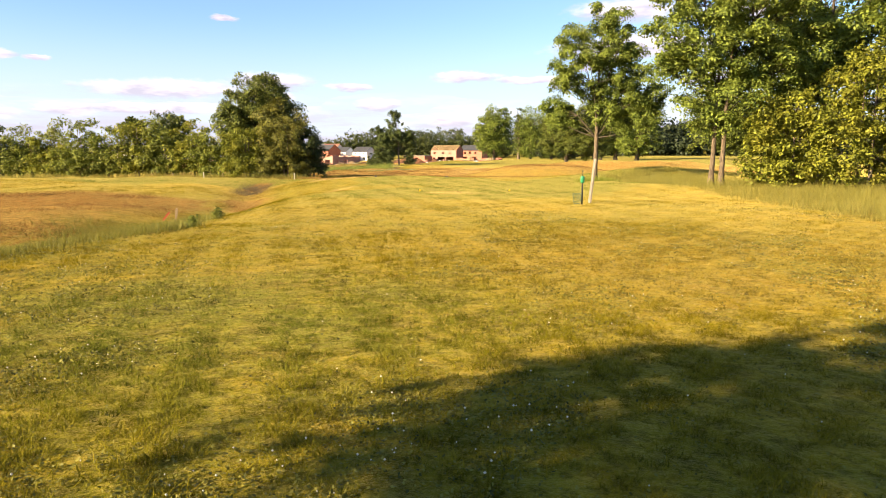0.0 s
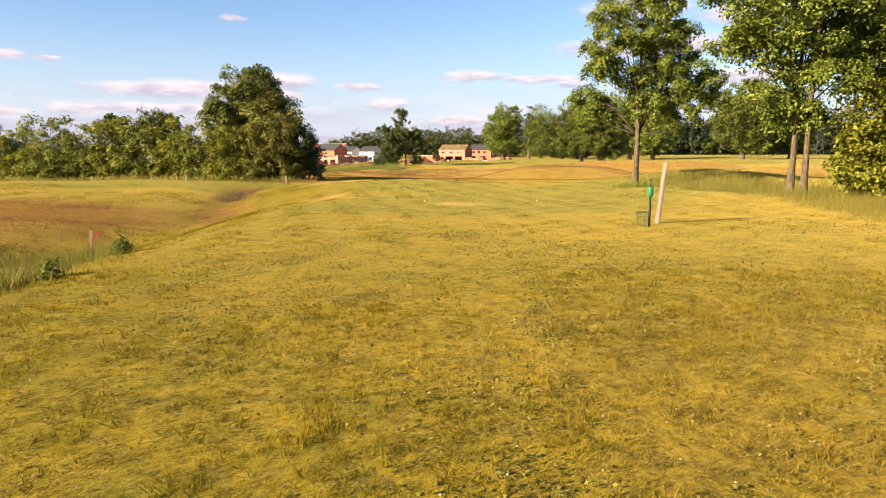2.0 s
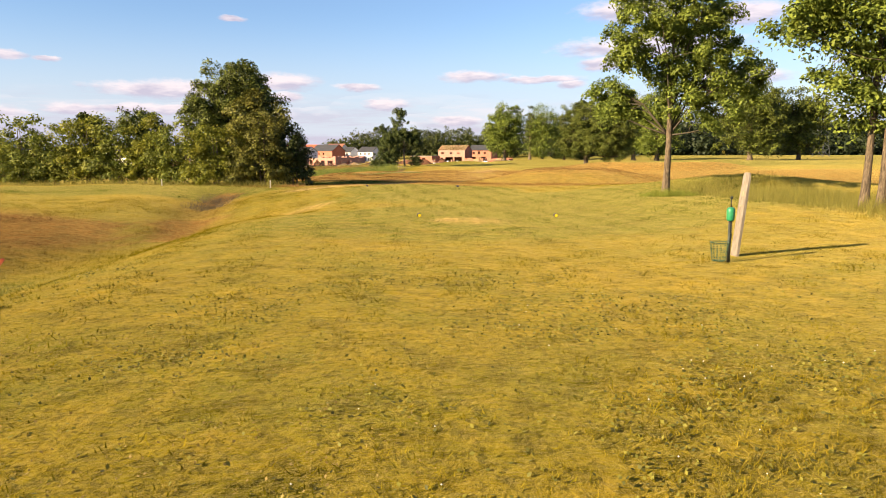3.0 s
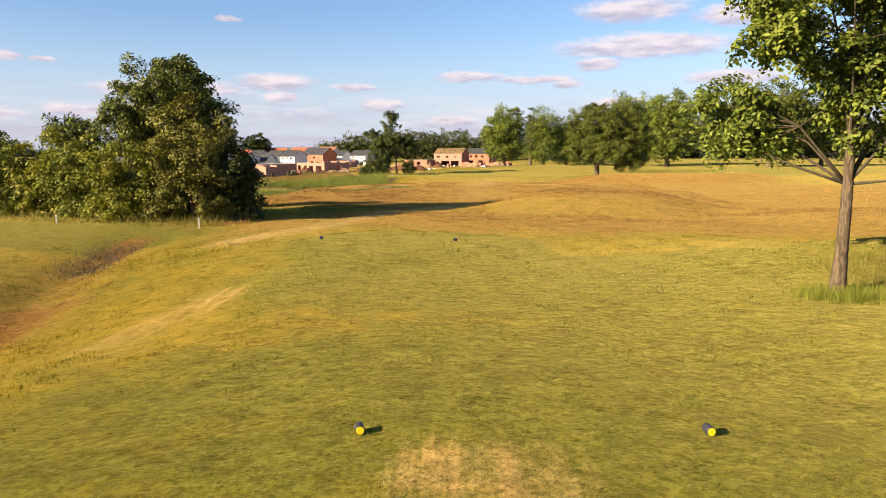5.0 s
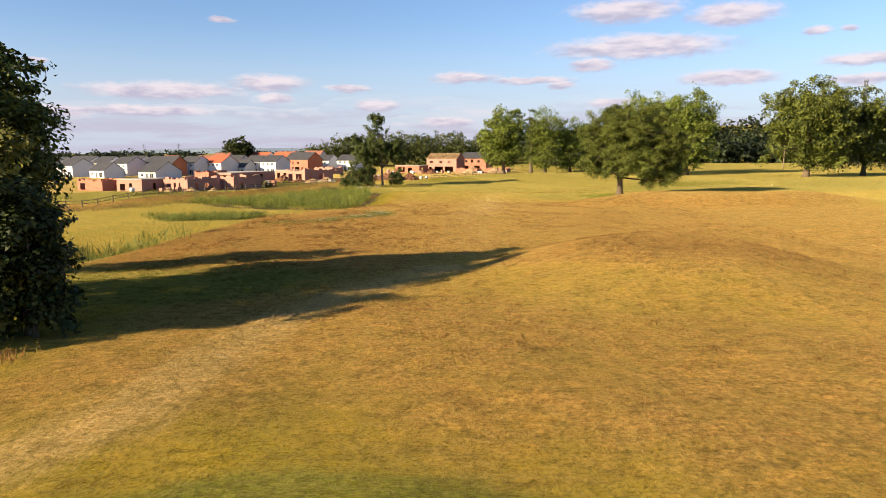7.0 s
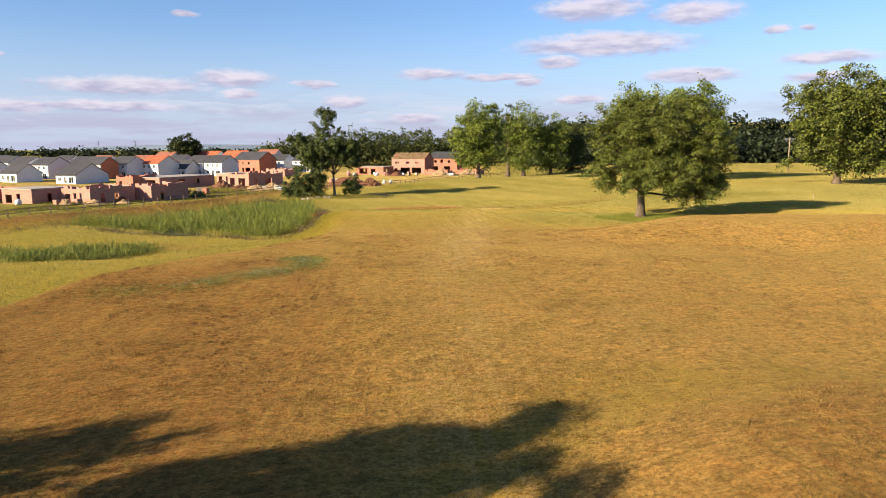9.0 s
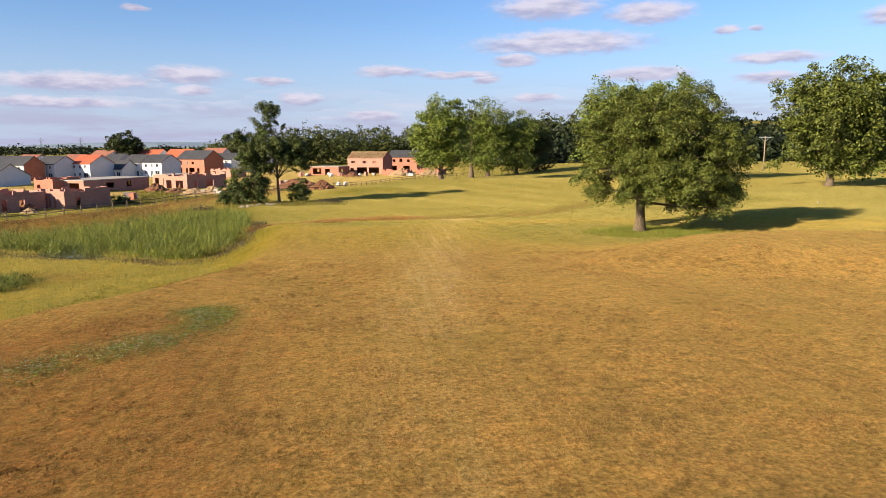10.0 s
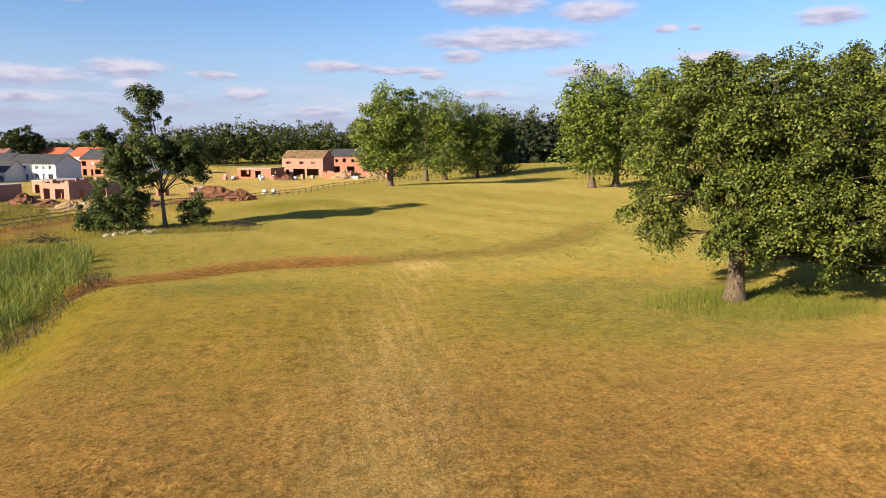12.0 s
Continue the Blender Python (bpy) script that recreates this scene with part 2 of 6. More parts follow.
def leafy(name, dark, light, warm, through_leaf=0.22, rough=0.6):
    """Foliage: each leaf has a tone of its own, and lets some light through."""
    mat, t, b = shader(name, rough, 0, 0.2)
    geo = t.nodes.new("ShaderNodeNewGeometry")
    big = noise_node(t, 0.6, 3)
    c = blend(t, calc(t, "MULTIPLY", geo.outputs["Random Per Island"], 0.92), tuple(v * 0.55 for v in dark), light)
    c = blend(t, calc(t, "MULTIPLY", span(t, big.outputs["Fac"], 0.45, 0.7), 0.55), c, warm)
    t.links.new(c, b.inputs["Base Color"])
    tr = t.nodes.new("ShaderNodeBsdfTranslucent")
    t.links.new(blend(t, 0.5, c, tuple(v * 1.4 for v in light)), tr.inputs["Color"])
    mx = t.nodes.new("ShaderNodeMixShader")
    mx.inputs[0].default_value = through_leaf
    t.links.new(b.outputs[0], mx.inputs[1]), t.links.new(tr.outputs[0], mx.inputs[2])
    t.links.new(mx.outputs[0], t.nodes["Material Output"].inputs["Surface"])
    return mat


def mottled(t, c):
    """Patches of denser dark growth and of bleached stalks, at four sizes; the finer dark specks also paint shade
    between clumps.
    """
    a, b, d = noise_node(t, 0.38, 5, 0.62), noise_node(t, 1.7, 5, 0.66), noise_node(t, 0.9, 4, 0.6, (1.0, 1.6, 1))
    c = blend(t, calc(t, "MULTIPLY", span(t, a.outputs["Fac"], 0.50, 0.68), 0.55), c, blend(t, 1.0, c, (0.66, 0.70, 0.62), "MULTIPLY"))
    c = blend(t, calc(t, "MULTIPLY", span(t, b.outputs["Fac"], 0.49, 0.62), 0.72), c, blend(t, 1.0, c, (0.52, 0.53, 0.46), "MULTIPLY"))
    e = noise_node(t, 10.5, 5, 0.7, (1.0, 0.9, 1))
    c = blend(t, calc(t, "MULTIPLY", span(t, e.outputs["Fac"], 0.47, 0.60), 0.85), c, blend(t, 1.0, c, (0.46, 0.48, 0.44), "MULTIPLY"))
    return blend(t, calc(t, "MULTIPLY", span(t, d.outputs["Fac"], 0.48, 0.66), 0.75), c, blend(t, 1.0, c, (1.36, 1.26, 1.18), "MULTIPLY"))


def turf_colours(t):
    """The colour of the turf at a place, from the zones laid on the ground mesh: bare soil, green, brown, clover."""
    att = t.nodes.new("ShaderNodeVertexColor")
    att.layer_name = "zones"
    z = t.nodes.new("ShaderNodeSeparateColor")
    t.links.new(att.outputs["Color"], z.inputs[0])
    big, mid = noise_node(t, 0.11, 4, 0.6), noise_node(t, 0.7, 5, 0.68)
    fine = noise_node(t, 5.0, 6, 0.7)
    grit = noise_node(t, 26.0, 5, 0.75)
    base = blend(t, span(t, mid.outputs["Fac"], 0.36, 0.66), (0.218, 0.170, 0.017), (0.152, 0.144, 0.014))
    base = blend(t, span(t, big.outputs["Fac"], 0.40, 0.66), base, (0.256, 0.184, 0.019))
    streak = noise_node(t, 1.0, 5, 0.7, (2.6, 0.10, 1))
    base = blend(t, calc(t, "MULTIPLY", span(t, streak.outputs["Fac"], 0.50, 0.66), 0.35), base, (0.30, 0.212, 0.042))
    wob = calc(t, "MULTIPLY", calc(t, "SUBTRACT", mid.outputs["Fac"], 0.5), 0.9)
    brown = blend(t, span(t, fine.outputs["Fac"], 0.40, 0.62), (0.230, 0.116, 0.042), (0.470, 0.268, 0.108))
    brown = blend(t, calc(t, "MULTIPLY", span(t, streak.outputs["Fac"], 0.48, 0.68), 0.28), brown, (0.50, 0.33, 0.130))
    brown = blend(t, calc(t, "MULTIPLY", span(t, big.outputs["Fac"], 0.5, 0.72), 0.5), brown, (0.24, 0.155, 0.040))
    c = blend(t, span(t, calc(t, "ADD", z.outputs[2], wob), 0.15, 0.95), base, brown)
    green = blend(t, span(t, fine.outputs["Fac"], 0.38, 0.64), (0.076, 0.096, 0.012), (0.150, 0.162, 0.025))
    c = blend(t, span(t, calc(t, "ADD", z.outputs[1], wob), 0.25, 0.85), c, green)
    soil = blend(t, span(t, fine.outputs["Fac"], 0.38, 0.64), (0.390, 0.250, 0.125), (0.500, 0.345, 0.195))
    wob2 = calc(t, "MULTIPLY", calc(t, "SUBTRACT", calc(t, "MULTIPLY", calc(t, "ADD", fine.outputs["Fac"], grit.outputs["Fac"]), 0.5), 0.5), 1.0)
    wob2 = calc(t, "ADD", wob2, calc(t, "MULTIPLY", calc(t, "SUBTRACT", streak.outputs["Fac"], 0.5), 1.1))
    c = blend(t, span(t, calc(t, "ADD", z.outputs[0], wob2), 0.30, 0.85), c, soil)
    earth = blend(t, span(t, fine.outputs["Fac"], 0.38, 0.64), (0.160, 0.064, 0.023), (0.330, 0.146, 0.057))
    c = blend(t, span(t, calc(t, "ADD", att.outputs["Alpha"], wob2), 0.25, 0.75), c, earth)
    # dark specks put the shade of gaps between blades into the colour
    c = blend(t, calc(t, "MULTIPLY", span(t, grit.outputs["Fac"], 0.58, 0.40), 0.40), c, blend(t, 1.0, c, (0.50, 0.50, 0.44), "MULTIPLY"))
    c = mottled(t, c)
    c = blend(t, 1.0, c, (0.86, 0.835, 0.57), "MULTIPLY")
    return c, fine, grit, z.outputs[2]


def ground_material():
    mat, t, b = shader("turf", 0.95, 0, 0.0)
    c, fine, grit, worn = turf_colours(t)
    t.links.new(c, b.inputs["Base Color"])
    clump = noise_node(t, 2.6, 4, 0.6)
    both = calc(t, "ADD", calc(t, "MULTIPLY", fine.outputs["Fac"], 0.6), calc(t, "MULTIPLY", clump.outputs["Fac"], 0.9))
    both = calc(t, "ADD", both, calc(t, "MULTIPLY", grit.outputs["Fac"], 0.2))
    both = calc(t, "MULTIPLY", both, calc(t, "ADD", calc(t, "MULTIPLY", worn, 0.65), 0.40))
    relief(t, b, both, 1.0, 0.24)
    b.inputs["Sheen Weight"].default_value, b.inputs["Sheen Roughness"].default_value = 0.28, 0.3
    b.inputs["Sheen Tint"].default_value = (1.0, 0.78, 0.27, 1)
    return mat


TURF = ground_material()
TWIG = grained("dark twig bark", (0.045, 0.036, 0.024), (0.09, 0.07, 0.048), 5, 0.9, 0.9, 0.03, stretch=(3, 3, 0.7))
BARK = grained("bark", (0.10, 0.075, 0.05), (0.20, 0.155, 0.11), 5, 0.9, 0.9, 0.03, stretch=(3, 3, 0.7))
PALE_BARK = grained("pale bark", (0.060, 0.044, 0.030), (0.20, 0.148, 0.098), 5, 0.95, 1.0, 0.14, stretch=(3, 3, 0.7))
OAK_LEAF = leafy("oak leaves", (0.020, 0.034, 0.006), (0.158, 0.184, 0.030), (0.108, 0.122, 0.018), 0.05)
ASH_LEAF = leafy("ash leaves", (0.022, 0.036, 0.010), (0.112, 0.140, 0.036), (0.095, 0.122, 0.028), 0.15)
YOUNG_LEAF = leafy("young leaves", (0.050, 0.084, 0.012), (0.225, 0.275, 0.048), (0.175, 0.205, 0.030), 0.25)
BUSH_LEAF = leafy("bush leaves", (0.054, 0.080, 0.011), (0.205, 0.230, 0.036), (0.178, 0.176, 0.026), 0.22)
OLIVE_LEAF = leafy("olive leaves", (0.082, 0.098, 0.010), (0.240, 0.250, 0.030), (0.230, 0.200, 0.026), 0.25)
HAW_LEAF = leafy("dry hawthorn leaves", (0.050, 0.056, 0.009), (0.178, 0.172, 0.027), (0.145, 0.126, 0.020), 0.08)
DARK_LEAF = leafy("dark leaves", (0.016, 0.028, 0.007), (0.058, 0.076, 0.016), (0.046, 0.058, 0.012), 0.05)
WOODS_LEAF = leafy("woods leaves", (0.050, 0.068, 0.020), (0.100, 0.116, 0.032), (0.076, 0.084, 0.025), 0.25)
FAR_LEAF = leafy("far woods leaves", (0.014, 0.024, 0.011), (0.038, 0.052, 0.020), (0.030, 0.040, 0.016), 0.08)
REED_LEAF = leafy("reed leaves", (0.016, 0.024, 0.005), (0.270, 0.310, 0.062), (0.110, 0.140, 0.022), 0.15)
GRASS_LEAF = leafy("grass blades", (0.130, 0.165, 0.020), (0.290, 0.300, 0.050), (0.180, 0.215, 0.030), 0.35)
DITCH_LEAF = leafy("rank ditch grass", (0.070, 0.076, 0.011), (0.225, 0.205, 0.034), (0.165, 0.130, 0.022), 0.25)
TALL_LEAF = leafy("tall grass blades", (0.154, 0.155, 0.026), (0.306, 0.261, 0.064), (0.216, 0.195, 0.038), 0.4)
DRY_LEAF = leafy("dry grass blades", (0.170, 0.115, 0.031), (0.323, 0.230, 0.072), (0.238, 0.162, 0.047), 0.3)
WEED_LEAF = leafy("clover leaves", (0.030, 0.034, 0.006), (0.240, 0.215, 0.034), (0.110, 0.110, 0.016), 0.15)
DEAD_LEAF = leafy("dead reed stems", (0.035, 0.028, 0.016), (0.175, 0.132, 0.076), (0.095, 0.074, 0.040), 0.1)
RUST_LEAF = leafy("rusty leaves", (0.270, 0.115, 0.041), (0.459, 0.230, 0.081), (0.216, 0.135, 0.041), 0.3)
PETAL = grained("clover heads", (0.46, 0.42, 0.32), (0.60, 0.55, 0.44), 20, 0.8, 0.1, 0.002)
PLANK = grained("weathered plank", (0.14, 0.115, 0.09), (0.24, 0.20, 0.16), 7, 0.75, 0.4, 0.006, stretch=(4, 4, 0.5))
POST_WOOD = grained("grey post wood", (0.20, 0.15, 0.10), (0.34, 0.27, 0.19), 7, 0.85, 0.5, 0.008, stretch=(3, 3, 0.6))
FENCE_WOOD = grained("fence wood", (0.10, 0.075, 0.05), (0.19, 0.14, 0.095), 7, 0.85, 0.5, 0.008)
GREEN_PAINT = grained("green paint", (0.012, 0.16, 0.07), (0.020, 0.22, 0.095), 18, 0.35, 0.1, 0.002, spec=0.5)
DARK_METAL = grained("dark metal", (0.025, 0.032, 0.028), (0.05, 0.055, 0.05), 20, 0.45, 0.1, 0.002, metal=0.6)
WIRE_GREEN = grained("green wire", (0.010, 0.055, 0.032), (0.02, 0.085, 0.048), 20, 0.4, 0.1, 0.002, spec=0.5)
YELLOW = grained("yellow paint", (0.78, 0.56, 0.015), (0.85, 0.64, 0.03), 18, 0.4, 0.1, 0.002)
BLACK_WOOD = grained("dark painted wood", (0.02, 0.022, 0.03), (0.045, 0.045, 0.055), 12, 0.6, 0.2, 0.004)
BLUE_PAINT = grained("dark blue paint", (0.012, 0.018, 0.07), (0.025, 0.03, 0.11), 12, 0.45, 0.1, 0.003)
WHITE_PAINT = grained("white stake paint", (0.42, 0.38, 0.31), (0.54, 0.50, 0.42), 10, 0.6, 0.2, 0.003)
RED_PAINT = grained("red stake paint", (0.34, 0.06, 0.025), (0.44, 0.10, 0.04), 10, 0.6, 0.2, 0.003)
STONE = grained("rubble stone", (0.24, 0.20, 0.155), (0.42, 0.36, 0.28), 4, 0.9, 0.6, 0.03)
EARTH = grained("heaped red earth", (0.105, 0.045, 0.022), (0.22, 0.100, 0.050), 2.2, 0.95, 0.9, 0.12)
SAND = grained("yellow sand", (0.26, 0.17, 0.09), (0.36, 0.25, 0.14), 3, 0.95, 0.6, 0.06)
RENDER_WHITE = grained("white render", (0.56, 0.56, 0.57), (0.63, 0.63, 0.64), 1.5, 0.85, 0.2, 0.01, big=0.12)
RENDER_GREY = grained("grey render", (0.40, 0.41, 0.43), (0.48, 0.49, 0.51), 1.5, 0.85, 0.2, 0.01, big=0.15)
CONCRETE = grained("raw concrete", (0.30, 0.26, 0.23), (0.42, 0.37, 0.32), 1.2, 0.9, 0.3, 0.02)
SLATE = grained("anthracite roof tiles", (0.035, 0.035, 0.040), (0.065, 0.065, 0.072), 2.5, 0.7, 0.6, 0.05, stretch=(1, 1, 6))
RED_TILE = grained("red roof tiles", (0.34, 0.075, 0.034), (0.45, 0.120, 0.058), 2.5, 0.8, 0.6, 0.05, stretch=(1, 1, 6))
DULL_TILE = grained("brown red roof tiles", (0.19, 0.075, 0.050), (0.27, 0.115, 0.078), 2.5, 0.8, 0.6, 0.05, stretch=(1, 1, 6))
BATTEN = grained("new roof battens", (0.26, 0.17, 0.09), (0.36, 0.25, 0.145), 4, 0.8, 0.4, 0.02)
MAST_STEEL = grained("dull mast steel", (0.10, 0.11, 0.13), (0.16, 0.17, 0.19), 3, 0.7, 0.1, 0.004, metal=0.3)
GLASS_MAT = grained("dark window glass", (0.02, 0.024, 0.03), (0.035, 0.04, 0.05), 0.6, 0.08, 0.0, 0.001, spec=0.8)
FRAME_PVC = grained("white window frame", (0.72, 0.72, 0.71), (0.78, 0.78, 0.77), 5, 0.5, 0.05, 0.001)
STEEL = grained("galvanised steel", (0.30, 0.32, 0.34), (0.44, 0.46, 0.48), 3, 0.5, 0.1, 0.004, metal=0.7)


def brick_material(name, one, two, joint):
    mat, t, b = shader(name, 0.9, 0, 0.2)
    c = t.nodes.new("ShaderNodeTexCoord")
    s = t.nodes.new("ShaderNodeSeparateXYZ")
    t.links.new(c.outputs["Object"], s.inputs[0])
    u = t.nodes.new("ShaderNodeCombineXYZ")
    t.links.new(calc(t, "ADD", s.outputs[0], s.outputs[1]), u.inputs[0]), t.links.new(s.outputs[2], u.inputs[1])
    k = t.nodes.new("ShaderNodeTexBrick")
    t.links.new(u.outputs[0], k.inputs["Vector"])
    for key, v in (("Scale", 1.0), ("Brick Width", 0.5), ("Row Height", 0.22), ("Mortar Size", 0.012)):
        k.inputs[key].default_value = v
    k.inputs["Color1"].default_value, k.inputs["Color2"].default_value, k.inputs["Mortar"].default_value = (*one, 1), (*two, 1), (*joint, 1)
    n = noise_node(t, 0.5, 4)
    t.links.new(blend(t, calc(t, "MULTIPLY", span(t, n.outputs["Fac"], 0.4, 0.7), 0.4), k.outputs["Color"], tuple(v * 1.15 for v in two)), b.inputs["Base Color"])
    relief(t, b, k.outputs["Fac"], -0.4, 0.01)
    return mat


BRICK = brick_material("hollow clay brick", (0.31, 0.105, 0.065), (0.37, 0.155, 0.105), (0.31, 0.20, 0.155))
PALE_BRICK = brick_material("pale clay brick", (0.30, 0.145, 0.110), (0.37, 0.195, 0.150), (0.33, 0.25, 0.21))
DEEP_BRICK = brick_material("deep red clay brick", (0.38, 0.11, 0.055), (0.46, 0.16, 0.08), (0.40, 0.22, 0.14))


# ---- mesh makers ----
class Shape:
    """Points and faces gathered for one mesh."""

    def __init__(self):
        self.v, self.f = [], []

    def box(self, x0, y0, z0, x1, y1, z1, m=None):
        n = len(self.v)
        pts = [Vector(p) for p in ((x0, y0, z0), (x1, y0, z0), (x1, y1, z0), (x0, y1, z0), (x0, y0, z1), (x1, y0, z1), (x1, y1, z1), (x0, y1, z1))]
        self.v += [(m @ p) if m else p for p in pts]
        self.f += [tuple(n + i for i in q) for q in ((3, 2, 1, 0), (4, 5, 6, 7), (0, 1, 5, 4), (1, 2, 6, 5), (2, 3, 7, 6), (3, 0, 4, 7))]
        return self

    def tube(self, pts, radii, sides=6, cap=True):
        """A round bar along pts, with a radius at each."""
        n = len(self.v)
        pts = [Vector(p) for p in pts]
        side = None
        for i, p in enumerate(pts):
            d = (pts[min(i + 1, len(pts) - 1)] - pts[max(i - 1, 0)]).normalized()
            if side is None:
                side = d.cross(Vector((0, 1, 0.01))) if abs(d.y) < 0.9 else d.cross(Vector((1, 0, 0)))
            side = (side - d * side.dot(d)).normalized()
            up = d.cross(side)
            for k in range(sides):
                a = 2 * math.pi * k / sides
                self.v.append(p + (side * math.cos(a) + up * math.sin(a)) * radii[i])
        for i in range(len(pts) - 1):
            for k in range(sides):
                a, b = n + i * sides + k, n + i * sides + (k + 1) % sides
                self.f.append((a, a + sides, b + sides, b))
        if cap:
            self.f.append(tuple(n + k for k in range(sides)))
            self.f.append(tuple(n + (len(pts) - 1) * sides + k for k in reversed(range(sides))))
        return self

    def poly(self, pts, thick):
        """A flat plate: pts, and the same shifted by thick."""
        n, k = len(self.v), len(pts)
        self.v += [Vector(p) for p in pts] + [Vector(p) + Vector(thick) for p in pts]
        self.f += [tuple(range(n, n + k)), tuple(reversed(range(n + k, n + 2 * k)))]
        self.f += [(n + i, n + k + i, n + k + (i + 1) % k, n + (i + 1) % k) for i in range(k)]
        return self

    def mesh(self, name, material, smoothed=False):
        me = bpy.data.meshes.new(name)
        me.from_pydata([tuple(p) for p in self.v], [], self.f)
        me.materials.append(material)
        bm = bmesh.new()
        bm.from_mesh(me)
        bmesh.ops.recalc_face_normals(bm, faces=bm.faces)
        bm.to_mesh(me)
        bm.free()
        if smoothed:
            me.polygons.foreach_set("use_smooth", [True] * len(me.polygons))
        return me


def quads_mesh(name, corners, material):
    """corners: n x 4 x 3; each quad stands alone."""
    n = len(corners)
    me = bpy.data.meshes.new(name)
    me.vertices.add(4 * n)
    me.vertices.foreach_set("co", corners.reshape(-1).astype(np.float32))
    me.loops.add(4 * n)
    me.loops.foreach_set("vertex_index", np.arange(4 * n, dtype=np.int32))
    me.polygons.add(n)
    me.polygons.foreach_set("loop_start", np.arange(0, 4 * n, 4, dtype=np.int32))
    me.update(calc_edges=True)
    me.materials.append(material)
    return me


def tris_mesh(name, corners, material):
    n = len(corners)
    me = bpy.data.meshes.new(name)
    me.vertices.add(3 * n)
    me.vertices.foreach_set("co", corners.reshape(-1).astype(np.float32))
    me.loops.add(3 * n)
    me.loops.foreach_set("vertex_index", np.arange(3 * n, dtype=np.int32))
    me.polygons.add(n)
    me.polygons.foreach_set("loop_start", np.arange(0, 3 * n, 3, dtype=np.int32))
    me.update(calc_edges=True)
    me.materials.append(material)
    return me


def part(name, mesh, parent, label=""):
    ob = new(name, mesh)
    ob.parent = parent
    return tagged(ob, label)


def thing(name, label, category, at=(0, 0, 0), turn=0.0, group="", kind=""):
    ob = new(name)
    ob.empty_display_size = 0.2
    ob.matrix_basis = pose(*at, 0, 0, turn)
    return tagged(ob, label, category, group, kind)


# ---- ground ----
def steps(fine_lo, fine_hi, step, lo, hi, grow=1.13):
    v = list(np.arange(fine_lo, fine_hi + 1e-6, step))
    s = step
    while v[-1] < hi:
        s *= grow
        v.append(v[-1] + s)
    s = step
    while v[0] > lo:
        s *= grow
        v.insert(0, v[0] - s)
    return np.array(v)


def ell(x, y, cx, cy, rx, ry, soft=0.3):
    return 1 - smooth(1 - soft, 1 + soft, np.hypot((x - cx) / rx, (y - cy) / ry))


